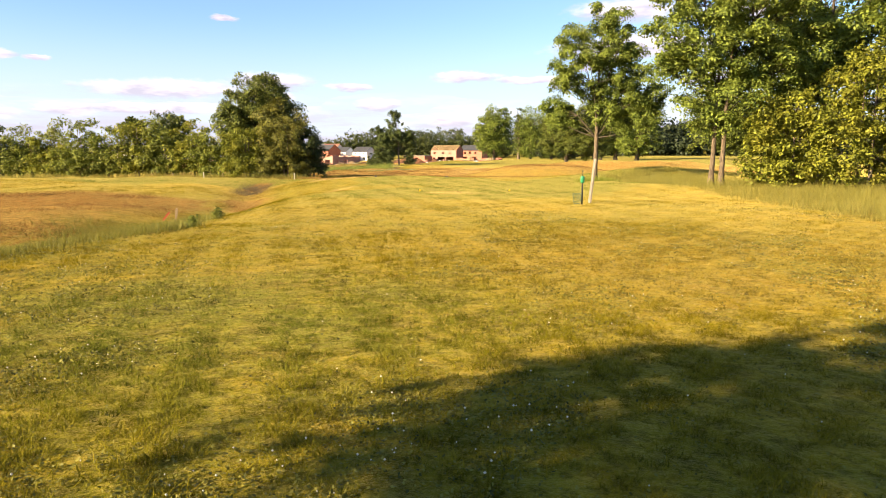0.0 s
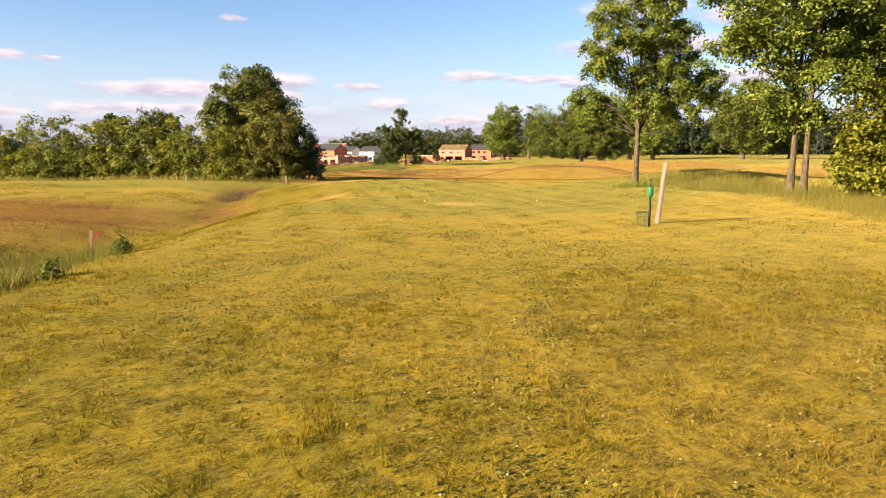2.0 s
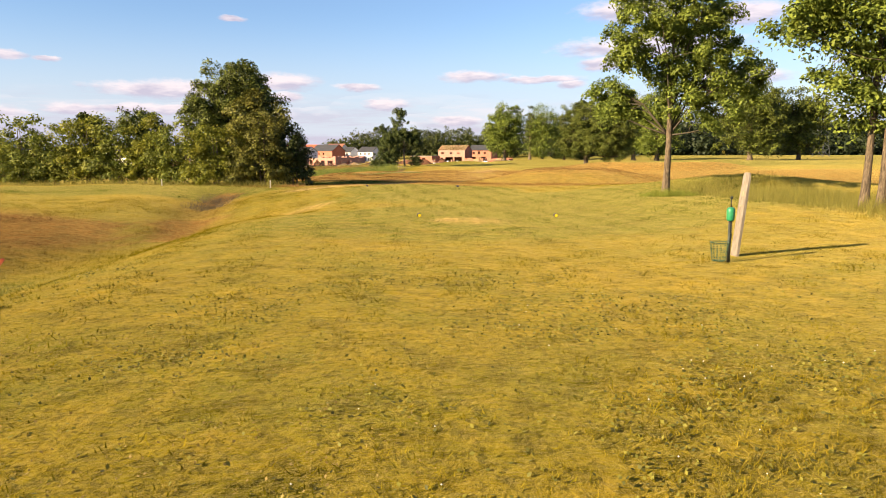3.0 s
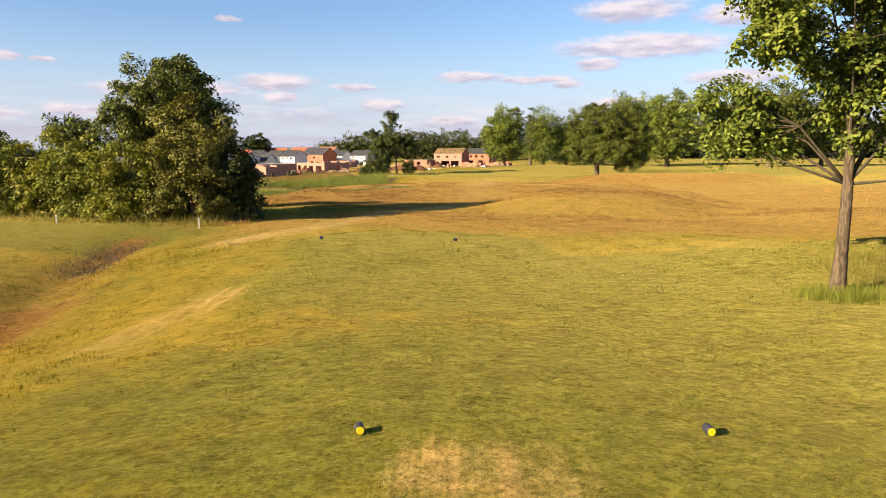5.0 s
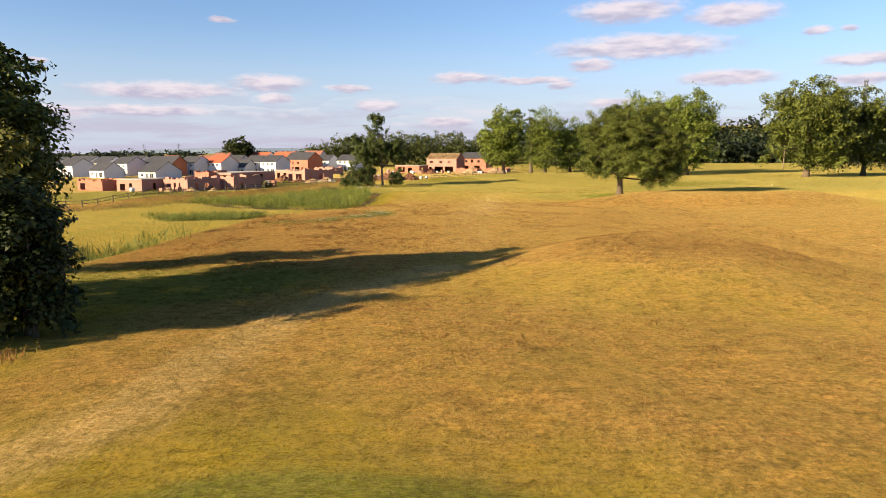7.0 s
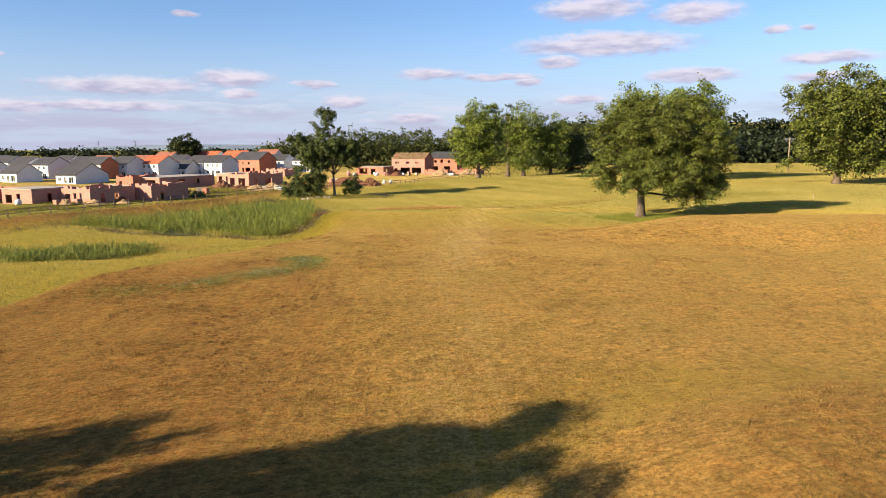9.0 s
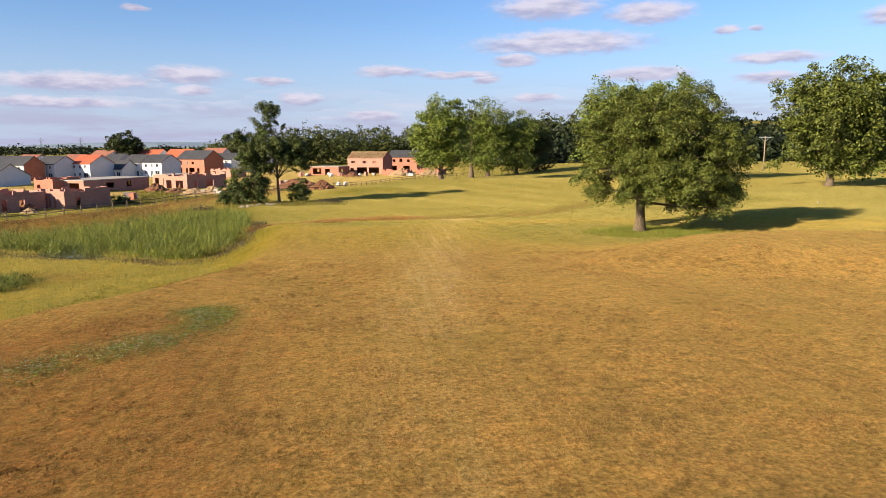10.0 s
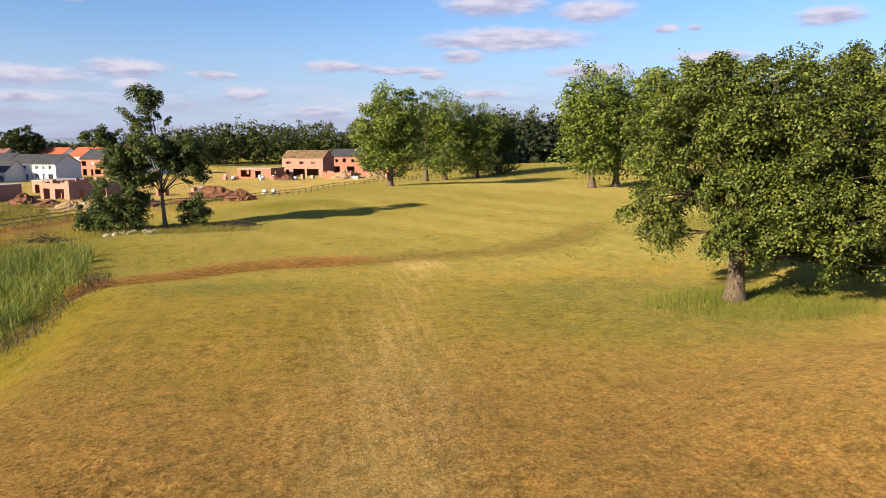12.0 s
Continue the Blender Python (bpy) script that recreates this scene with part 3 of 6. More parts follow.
def zones(x, y):
    """Bare soil, green, brown, dark earth at a place, 0 to 1 each."""
    bare, green, brown = np.zeros_like(x), np.zeros_like(x), np.zeros_like(x)
    inside = smooth(-32, -26, x) * (1 - smooth(45, 70, x))
    brown += (0.12 + 0.22 * smooth(-3, 4, x)) * smooth(6, 10, y) * (1 - smooth(14, 27, y))
    brown += (0.76 + 0.14 * smooth(92, 118, y)) * smooth(60, 72, y + 0.55 * np.clip(x - 2, 0, 14) + 1.6 * np.sin(0.35 * x) + 0.9 * np.sin(0.9 * x + 1)) * (1 - 0.55 * smooth(148, 168, y) - 0.45 * smooth(165, 192, y)) * inside
    brown += 0.25 * smooth(8, 30, x) * smooth(50, 80, y) * (1 - smooth(120, 150, y))
    # yellower ring round the mound, partly its sunlit flank put into the colour
    brown -= 0.20 * (ell(x, y, 13.5, 93, 14, 15, 0.15) - ell(x, y, 14.5, 95, 8, 9, 0.25))
    brown += 0.9 * ell(x, y, 37, 149, 21, 8, 0.15) + 0.5 * ell(x, y, 13, 95, 9, 6)
    brown += 0.9 * ell(x, y, -27, 36, 13, 14, 0.4) + 0.5 * ell(x, y, -22, 24, 9, 7, 0.5)
    brown *= 1 - 0.85 * np.maximum(pond_side(x, y), smooth(52, 66, y) * (1 - smooth(92, 100, y)) * smooth(-10, -16, x))
    green += 0.35 * ell(x, y, -2.5, 9.5, 5, 3, 0.7) + 0.30 * (1 - smooth(4, 12, y)) + 0.2 * ell(x, y, -6, 8, 6, 5, 0.5)
    green += 0.72 * ell(x, y, 0.5, 37.5, 8.5, 6.5, 0.3) + 0.80 * ell(x, y, -1.6, 60.0, 6.4, 5.7, 0.12) + 0.5 * ell(x, y, -1.0, 51.5, 8.5, 4.5, 0.5) + 0.5 * ell(x, y, 3, 54, 7, 3, 0.5)
    # second patch: green grass, set also to deepen the hedge's cast shadow
    green += 0.95 * ell(x, y, -26, 68.5, 13, 6, 0.3) + 0.75 * ell(x, y, -15, 92, 11, 10, 0.4)
    green += 0.60 * ell(x, y, 11, 45, 10, 9, 0.6) + 0.26 * smooth(38, 43, y) * (1 - smooth(54, 60, y)) * smooth(-9, -5, x) * (1 - smooth(14, 20, x))
    green += 0.60 * smooth(164, 188, y) + 0.40 * ell(x, y, -0.3, 175, 6, 3, 0.5) + 0.3 * ell(x, y, 4.8, 165, 4.5, 1.8, 0.6)
    green += 0.62 * ell(x, y, 25, 166.5, 13, 8.5, 0.45) - 0.4 * ell(x, y, 36, 150, 20, 6, 0.2) + 0.5 * ell(x, y, 68, 190, 30, 25, 0.5)
    green += 0.42 * pond_side(x, y) - 0.3 * pond_side(x, y) * (1 - smooth(110, 150, y))
    green += 1.6 * np.exp(-(to_line(x, y, CLOVER) / 1.7) ** 2)
    d = to_line(x, y, DITCH)
    green += 0.5 * np.exp(-(d / 3.5) ** 2) * (1 - smooth(30, 40, y))
    # dark soil in the ditch bed, with its hollow's shade put into the colour
    dark = 1.0 * np.exp(-((d - 0.2) / 0.75) ** 2) * (smooth(60, 63, y) * (1 - smooth(67, 71, y)) + smooth(43, 46, y) * (1 - smooth(51, 54, y)))
    dark += 0.7 * np.exp(-(to_line(x, y, [(-14.5, 126.5), (-11.5, 129.5), (-9.8, 132.5)]) / 1.3) ** 2) + 0.12 * ell(x, y, -2.5, 9.8, 4.5, 2.6, 0.7)
    dark += 0.85 * ell(x, y, -24, 41.5, 10, 6.5, 0.3) + 0.5 * np.exp(-(to_line(x, y, [(-18, 44), (-16, 49), (-14, 54)]) / 1.2) ** 2) + 0.5 * ell(x, y, -14, 24, 4.5, 4, 0.5)
    dark += 0.42 * smooth(88, 98, y) * (1 - smooth(126, 144, y)) * smooth(3, -6, x) * (1 - pond_side(x, y)) + 0.20 * smooth(70, 80, y) * (1 - smooth(130, 148, y)) * (1 - pond_side(x, y)) * smooth(-30, -20, x)
    dark += 1.0 * np.exp(-(to_line(x, y - 1.4, SCRAPE[:6]) / 2.5) ** 2) + 0.45 * np.exp(-(to_line(x, y, SCRAPE[5:]) / 0.9) ** 2) + 0.3 * ell(x, y, 14, 96, 6.5, 6, 0.5)
    dark += 0.10 * smooth(7, 10, y) * (1 - smooth(19, 26, y)) * smooth(-7, -3, x) * (1 - smooth(9, 14, x)) + 0.14 * smooth(40, 45, y) * (1 - smooth(54, 60, y)) * smooth(-9, -5, x) * (1 - smooth(16, 22, x))
    green *= 1 - 0.9 * np.exp(-(to_line(x, y, FENCE[:10]) / 8) ** 2)
    verge = to_line(x + 2, y + 2, FENCE[:9])
    brown += 0.95 * np.exp(-(verge / 6) ** 2) + 0.5 * ell(x, y, -28, 160, 7, 3, 0.5)
    # dark verge below the fence, partly its bank's shade put into the colour
    dark += 0.6 * np.exp(-((verge - 2) / 3) ** 2) + 0.7 * np.exp(-(to_line(x - 1.5, y + 2, FENCE[8:12]) / 1.6) ** 2)
    brown += 0.6 * np.exp(-(d / 2.4) ** 2) * smooth(44, 50, y) * (1 - smooth(74, 84, y))
    bare += 0.62 * ell(x, y, 0.2, 37.4, 1.5, 1.2, 0.6) + 0.4 * ell(x, y, 1.4, 36.0, 1.3, 0.9, 0.6)
    bare += 0.56 * np.exp(-(to_line(x, y, [(-9.0, 46.0), (-7.4, 51.0)]) / 1.1) ** 2) + 0.4 * np.exp(-(to_line(x, y, [(-7.6, 44), (-6.6, 50)]) / 0.8) ** 2)
    bare += 0.78 * np.exp(-(to_line(x, y, [(-10.5, 62), (-7.4, 68), (-6.9, 75), (-6.2, 80), (-2.5, 89), (0, 94)]) / 1.9) ** 2)
    bare += 0.46 * np.exp(-((x - np.interp(y, [80, 135, 190], [1.0, 4.5, 12.5])) / 4.6) ** 2) * smooth(84, 100, y) * (1 - smooth(184, 196, y))
    bare += 0.17 * np.exp(-((x - 5.5) / 5.5) ** 2) * smooth(122, 142, y) * (1 - smooth(160, 176, y))
    bare += 0.38 * ell(x, y, 13, 188, 2.4, 6, 0.6)
    yard = smooth(2, 9, np.interp(y, [168, 183, 201, 214, 228, 241, 256, 272, 298, 325, 350], [-66, -48, -39.5, -30.6, -24.6, -18.5, -12.5, -4.3, 10, 26.8, 45]) - x) * smooth(170, 190, y) * (1 - smooth(420, 520, y))
    blot = 0.5 + 0.5 * np.sin(0.23 * x + 1.3 * np.sin(0.11 * y)) * np.sin(0.19 * y + 1.1 * np.sin(0.13 * x))
    bare += 0.22 * yard * blot
    dark += 0.3 * yard * (1 - blot)
    brown += 0.45 * yard + 1.2 * np.exp(-(to_line(x, y, SCRAPE) / 2.6) ** 2)
    bare += 0.55 * smooth(236, 262, y - 0.9 * (x + 40)) * smooth(12, -6, x - 0.35 * (y - 280)) * (1 - smooth(400, 520, y))
    return np.clip(np.stack([bare, green, brown, dark], -1), 0, 1)


def swath(y):
    """The middle and half width of the strip of short grass that is built blade by blade."""
    return np.interp(y, [0, 80, 130, 200], [0, 1, 5, 14]), np.interp(y, [2, 9, 18, 40, 72, 112, 152, 205], [4.5, 8, 14, 16, 18, 24, 26, 32])


def build_ground():
    xs = steps(-46, 46, 0.85, -4500, 4500)
    ys = steps(-14, 236, 0.85, -900, 4700)
    gx, gy = np.meshgrid(xs, ys)
    gz = height(gx, gy)
    n, m = len(ys), len(xs)
    me = bpy.data.meshes.new("ground")
    me.vertices.add(n * m)
    me.vertices.foreach_set("co", np.stack([gx, gy, gz], -1).reshape(-1).astype(np.float32))
    i = (np.arange(n - 1)[:, None] * m + np.arange(m - 1)[None]).reshape(-1)
    idx = np.stack([i, i + 1, i + 1 + m, i + m], -1).reshape(-1).astype(np.int32)
    me.loops.add(len(idx))
    me.loops.foreach_set("vertex_index", idx)
    me.polygons.add(len(idx) // 4)
    me.polygons.foreach_set("loop_start", np.arange(0, len(idx), 4, dtype=np.int32))
    me.polygons.foreach_set("use_smooth", np.ones(len(idx) // 4, dtype=bool))
    me.update(calc_edges=True)
    col = me.color_attributes.new("zones", "FLOAT_COLOR", "POINT")
    z = zones(gx, gy)
    col.data.foreach_set("color", z.reshape(-1).astype(np.float32))
    me.materials.append(TURF)
    tagged(new("ground", me), "sunlit mown golf turf, yellowed and worn brown", "ground", kind="structure")


build_ground()


# ---- trees ----
def leaf_quads(rng, centres, radii, count, size, flat=0.7):
    """Leaves in domed clumps round clump centres, as folded lozenges."""
    k = len(centres)
    per = rng.multinomial(count, radii ** 2 / np.sum(radii ** 2))
    c, r = np.repeat(centres, per, 0), np.repeat(radii, per)
    n = len(c)
    d = rng.normal(size=(n, 3))
    d /= np.linalg.norm(d, axis=1)[:, None]
    d[:, 2] = np.where((d[:, 2] < -0.1) & (rng.random(n) < 0.75), -d[:, 2], d[:, 2])
    rad = r * 1.25 * rng.random(n) ** 0.5
    stretch = np.repeat(np.array([0.6, 0.6, 0.55]) + np.array([0.7, 0.7, 0.6]) * rng.random((k, 3)), per, 0)
    tilt = np.repeat(rng.normal(size=(k, 2)) * 0.4, per, 0)
    off = d * rad[:, None] * stretch * np.array([1, 1, 0.55 + 0.5 * flat])
    off[:, 2] += (off[:, :2] * tilt).sum(1)
    p = c + off
    nrm = d * 0.8 + rng.normal(size=(n, 3)) * 0.42 + np.array([0, 0, 0.34])
    nrm /= np.linalg.norm(nrm, axis=1)[:, None]
    a = np.cross(nrm, rng.normal(size=(n, 3)))
    a /= np.linalg.norm(a, axis=1)[:, None]
    b = np.cross(nrm, a)
    s = (size * (0.6 + 0.8 * rng.random(n)))[:, None]
    a, b = a * s * 0.55, b * s * 0.30
    lift = nrm * s * 0.16
    return np.stack([p - a, p + b + lift, p + a, p - b + lift], 1)


def crown_clumps(rng, lobes, count, clump):
    """Clump centres in the outer part of the lobes (x, y, z, rx, ry, rz)."""
    vol = np.array([l[3] * l[4] * l[5] for l in lobes]) ** 0.75
    out = []
    for l, k in zip(lobes, rng.multinomial(count, vol / vol.sum())):
        i = np.arange(k) + 0.5
        up, a = 1 - 2 * i / max(k, 1), i * 2.39996 + rng.random() * 6.28
        d = np.stack([np.sqrt(1 - up ** 2) * np.cos(a), np.sqrt(1 - up ** 2) * np.sin(a), up], -1) + rng.normal(size=(k, 3)) * 0.16
        d /= np.linalg.norm(d, axis=1)[:, None]
        rr = np.where(rng.random(k) < 0.25, 0.25 + 0.4 * rng.random(k), 0.72 + 0.26 * rng.random(k))
        out.append(np.array(l[:3]) + d * rr[:, None] * np.array(l[3:]))
    c = np.concatenate(out)
    return c, clump * (0.65 + 0.7 * rng.random(len(c)))


def tree_parts(seed, tall, trunk_r, fork, lobes, clumps, clump, leaves, size, lean=(0, 0), limbs=9, flat=0.7, stems=1):
    """Meshes of a tree at the origin: trunk with limbs, and crown."""
    rng = np.random.default_rng(seed)
    c, r = crown_clumps(rng, lobes, clumps, clump)
    quads = leaf_quads(rng, c, r, leaves, size, flat)
    s, twigs = Shape(), Shape()
    for k in range(stems):
        off = Vector((0.45 * k, -0.3 * k, 0))
        pts, rad = [], []
        for i in range(9):
            q = i / 8
            w = Vector((math.sin(q * 5 + seed + k) * 0.12, math.cos(q * 4 + seed + k) * 0.12, 0)) * min(1, q * 3) * trunk_r * 2.5
            pts.append(off + Vector((lean[0] * q, lean[1] * q, tall * 0.8 * q - 0.15)) + w)
            rad.append(trunk_r * (1.0 - 0.82 * q) * (1.75 if i == 0 else 1.0))
        pts.insert(1, pts[0].lerp(pts[1], 0.16)), rad.insert(1, trunk_r * 1.35)
        pts.insert(2, pts[0].lerp(pts[2], 0.5)), rad.insert(2, trunk_r * 1.08)
        s.tube(pts, rad, 9)
    order = rng.permutation(len(c))
    heads = []
    for j in order[:limbs]:
        end = Vector(c[j])
        q = min(0.9, max(fork / (tall * 0.8), end.z / tall * 0.62))
        a = Vector((lean[0] * q, lean[1] * q, tall * 0.8 * q - 0.1))
        mid = a.lerp(end, 0.5) + Vector((0, 0, 0.12 * (end - a).length * (1 if end.z > fork + 1 else -0.2)))
        rr = trunk_r * 0.30 * (1 - 0.4 * q)
        path = [a, a.lerp(mid, 0.55), mid, mid.lerp(end, 0.55), end]
        twigs.tube(path, [rr, rr * 0.8, rr * 0.6, rr * 0.42, rr * 0.2], 6)
        heads.append(mid)
    for j in order[limbs:]:
        end = Vector(c[j])
        a = min(heads, key=lambda p: (p - end).length) if heads else Vector((0, 0, fork))
        w = Vector(rng.normal(size=3) * 0.18)
        twigs.tube([a, a.lerp(end, 0.5) + w, end], [trunk_r * 0.10, trunk_r * 0.06, trunk_r * 0.025], 5, False)
    return s, twigs, quads


def tree(name, label, at, seed, bark, leaf, turn=0.0, group="", category="tree", **how):
    s, twigs, quads = tree_parts(seed, **how)
    ob = thing(name, label, category, (at[0], at[1], ground_z(*at)), turn, group)
    part("trunk", s.mesh("trunk", bark, True), ob)
    part("branching", twigs.mesh("branching", TWIG, True), ob)
    part("crown", quads_mesh("crown", quads, leaf), ob)
    return ob


# the oak that stands alone on the fairway
tree("oak_tree", "broad old oak in full leaf, standing alone on the fairway", (29.8, 167.2), 3, PALE_BARK, OAK_LEAF,
     tall=15.0, trunk_r=0.56, fork=3.2, limbs=24, lean=(0.4, 0.3), clumps=420, clump=0.84, leaves=170000, size=0.185,
     lobes=[(1.9, 0.5, 9.0, 5.6, 6.2, 6.2), (-1.6, 1.4, 12.2, 3.2, 3.4, 2.4), (4.6, 0, 11.4, 4.0, 4.2, 3.2), (-3.6, 1.8, 9.6, 3.0, 3.6, 3.2), (-3.4, 1.6, 6.4, 2.8, 3.0, 2.4), (5.8, -1, 7.4, 5.2, 5.6, 4.4),
            (8.4, -1.5, 4.4, 2.8, 3.4, 2.7), (-4.6, 2.0, 5.3, 2.2, 2.0, 0.9), (-4.2, 1.6, 3.7, 2.0, 1.8, 0.9), (2.9, -4, 5.6, 3.6, 3, 2.8), (7.8, -2.2, 8.4, 2.6, 3, 2.6), (-1.9, -2.6, 3.9, 2.4, 2.0, 1.3), (5.6, -3.4, 3.2, 2.8, 2.4, 1.4), (6, 3, 3.8, 4, 3, 2.0),
            (0.0, -2.8, 7.6, 3.2, 2.6, 2.8), (-0.8, -1.8, 10.2, 3.0, 2.8, 2.2), (-0.4, -3.0, 5.4, 3.0, 2.2, 1.7), (0.6, 0.4, 13.6, 2.2, 2.8, 1.2)])
# the slim oak beside the first tee
tree("young_oak_tree", "slim young oak with sparse bright leaves beside the tee", (10.35, 47.2), 8, PALE_BARK, YOUNG_LEAF,
     tall=12.0, trunk_r=0.18, fork=3.0, limbs=14, clumps=150, clump=0.50, leaves=64000, size=0.135, lean=(0.25, 0.2),
     lobes=[(0.4, 0, 8.0, 1.7, 1.9, 2.6), (-1.5, 0.2, 9.0, 1.2, 1.5, 1.1), (-2.0, -0.2, 7.6, 1.1, 1.1, 0.8), (-1.9, -0.2, 6.5, 1.1, 1.1, 0.6), (1.9, 0.5, 7.8, 1.5, 1.7, 1.4), (2.4, 0.4, 6.0, 1.7, 1.8, 1.2),
            (3.4, 0.2, 4.9, 1.5, 1.5, 0.9), (0.1, 0, 10.9, 1.0, 1.0, 1.0), (0.9, -0.6, 9.9, 1.2, 1.1, 1.0), (0.9, 0.2, 4.6, 1.3, 1.3, 1.1), (1.9, -0.3, 3.7, 1.4, 1.4, 0.8), (-0.4, 0.2, 5.6, 0.9, 1.0, 0.8), (4.3, 0.3, 6.0, 0.8, 1.0, 0.6), (-2.2, 1.2, 4.4, 1.4, 1.5, 1.1)])
tree("field_maple_tree", "tall leafy tree with twin pale trunks at the rough's edge", (15.1, 38.9), 15, PALE_BARK, YOUNG_LEAF,
     tall=14, trunk_r=0.15, fork=3.6, limbs=16, clumps=210, clump=0.58, leaves=66000, size=0.155, lean=(0.5, 0.4), stems=2,
     lobes=[(1.0, 0.5, 9.2, 3.8, 3.6, 4.6), (-1.2, 0, 8.2, 2.4, 2.6, 2.6), (0.6, -0.5, 5.0, 2.2, 2.4, 1.8), (0.2, -0.2, 3.4, 1.4, 1.5, 0.8), (-1.6, -0.2, 4.6, 1.3, 1.4, 0.8), (3.4, 0.5, 8.0, 2.8, 3, 3.6), (-2.8, -0.2, 9.8, 1.8, 2.0, 1.9), (-2.6, -0.4, 6.6, 1.6, 1.7, 1.2)])


def bush(name, label, at, seed, leaf, wide, tall, leaves, size, clump=0.8, clumps=40, group="", bark=None):
    """A shrub with several stems, leafy down to the ground."""
    lobes = [(0, 0, tall * 0.56, wide, wide * 0.8, tall * 0.42), (wide * 0.45, 0.1, tall * 0.34, wide * 0.6, wide * 0.7, tall * 0.32),
             (-wide * 0.45, -0.2, tall * 0.30, wide * 0.6, wide * 0.7, tall * 0.30), (0.1, -0.3, tall * 0.14, wide * 0.95, wide * 0.8, tall * 0.14)]
    return tree(name, label, at, seed, bark or BARK, leaf, group=group, category="bush", tall=tall, trunk_r=min(0.11, tall * 0.02), fork=min(0.5, tall * 0.2), limbs=9,
                clumps=clumps, clump=clump, leaves=leaves, size=size, lobes=lobes, stems=2 if tall > 1 else 1, flat=0.8)


# the left-hand hedge, with its taller oak at the end
HEDGE = "hedge along the next fairway"
tree("hedge_oak_tree", "full green oak rising out of the hedge end", (-22.0, 83.6), 21, BARK, OAK_LEAF, group=HEDGE,
     tall=12.8, trunk_r=0.3, fork=2.6, limbs=12, clumps=170, clump=0.75, leaves=50000, size=0.2,
     lobes=[(-0.2, 0, 8.6, 3.6, 3.5, 3.5), (-3.0, 0, 6.8, 2.6, 2.8, 2.8), (2.4, -0.5, 6.8, 3.0, 2.8, 3.2), (0, 0, 3.4, 4.0, 3.5, 2.8)])
bush("hawthorn_bush", "olive brown hawthorn bush under the hedge oak", (-17.4, 75.8), 22, HAW_LEAF, 2.9, 6.9, 22000, 0.17, 0.7, 70, HEDGE)
bush("blackthorn_bush", "dark dense blackthorn bush at the hedge end", (-14.9, 77.6), 23, DARK_LEAF, 1.7, 5.6, 9000, 0.22, 0.7, 34, HEDGE)
bush("hawthorn_bush", "green hawthorn bush in the hedge", (-21.6, 75.8), 24, OLIVE_LEAF, 2.6, 5.4, 11000, 0.22, 0.75, 46, HEDGE)
tree("hawthorn_tree", "dense old hawthorn grown tall between oak and blackthorn", (-18.6, 80.2), 25, BARK, HAW_LEAF, group=HEDGE, tall=9.2, trunk_r=0.2, fork=1.4, limbs=10,
     clumps=80, clump=0.85, leaves=14000, size=0.24, lobes=[(0, 0, 5.6, 2.8, 2.8, 3.0), (0.3, 0, 2.6, 3.0, 2.8, 2.2), (-0.6, 0.4, 7.6, 1.6, 1.8, 1.4)])
rng = random.Random(5)
for i, (x, y, w, t, leaf) in enumerate([(-25.2, 78, 2.7, 4.8, BUSH_LEAF), (-28.6, 79.5, 2.6, 5.2, OLIVE_LEAF), (-32.4, 80, 2.6, 4.8, BUSH_LEAF), (-35.8, 80.5, 2.5, 5.8, OLIVE_LEAF),
                                       (-39.2, 81, 2.5, 5.0, BUSH_LEAF), (-42.6, 81, 2.7, 5.8, BUSH_LEAF), (-46.4, 83, 2.7, 4.6, OLIVE_LEAF), (-50.2, 84, 2.8, 5.0, BUSH_LEAF),
                                       (-54.4, 85, 3.0, 4.8, OAK_LEAF), (-59.0, 86, 3.2, 5.2, BUSH_LEAF), (-64, 86, 3.4, 5.5, OAK_LEAF), (-70, 86, 3.6, 5.2, BUSH_LEAF)]):
    bush("hawthorn_bush", "dense olive green hawthorn bush in the hedge", (x, y), 30 + i, leaf, w * 1.1, t * 1.25, 7000, 0.24, 0.7, 60, HEDGE)
tree("hedge_tree", "small round tree above the hedge", (-41.4, 106.0), 27, BARK, OAK_LEAF, group=HEDGE, tall=12.2, trunk_r=0.2, fork=3.0, limbs=9,
     clumps=60, clump=0.85, leaves=11000, size=0.28, lobes=[(0, 0, 9.3, 2.7, 2.6, 2.2), (0.3, 0, 6.6, 2.4, 2.4, 2.2)])
tree("hedge_tree", "small airy tree above the hedge", (-37.5, 85), 28, BARK, OAK_LEAF, group=HEDGE, tall=7.0, trunk_r=0.14, fork=2.4, limbs=8,
     clumps=22, clump=0.7, leaves=3600, size=0.27, lobes=[(0, 0, 5.2, 2.0, 2.0, 1.8)])

tree("hedge_tree", "leafy tree deep in the hedge", (-27.0, 91.5), 26, BARK, OAK_LEAF, group=HEDGE, tall=10.6, trunk_r=0.18, fork=2.0, limbs=9,
     clumps=56, clump=0.85, leaves=9000, size=0.28, lobes=[(0, 0, 6.8, 2.2, 2.4, 2.8), (0.4, 0, 3.8, 2.2, 2.3, 2.0)])
tree("hedge_tree", "leafy tree behind the hedge oak", (-22.0, 87.7), 29, BARK, OAK_LEAF, group=HEDGE, tall=13.8, trunk_r=0.22, fork=2.4, limbs=10,
     clumps=70, clump=0.9, leaves=12000, size=0.28, lobes=[(0, 0, 8.8, 2.6, 2.8, 3.6), (0.6, 0, 5.0, 2.5, 2.6, 2.4)])

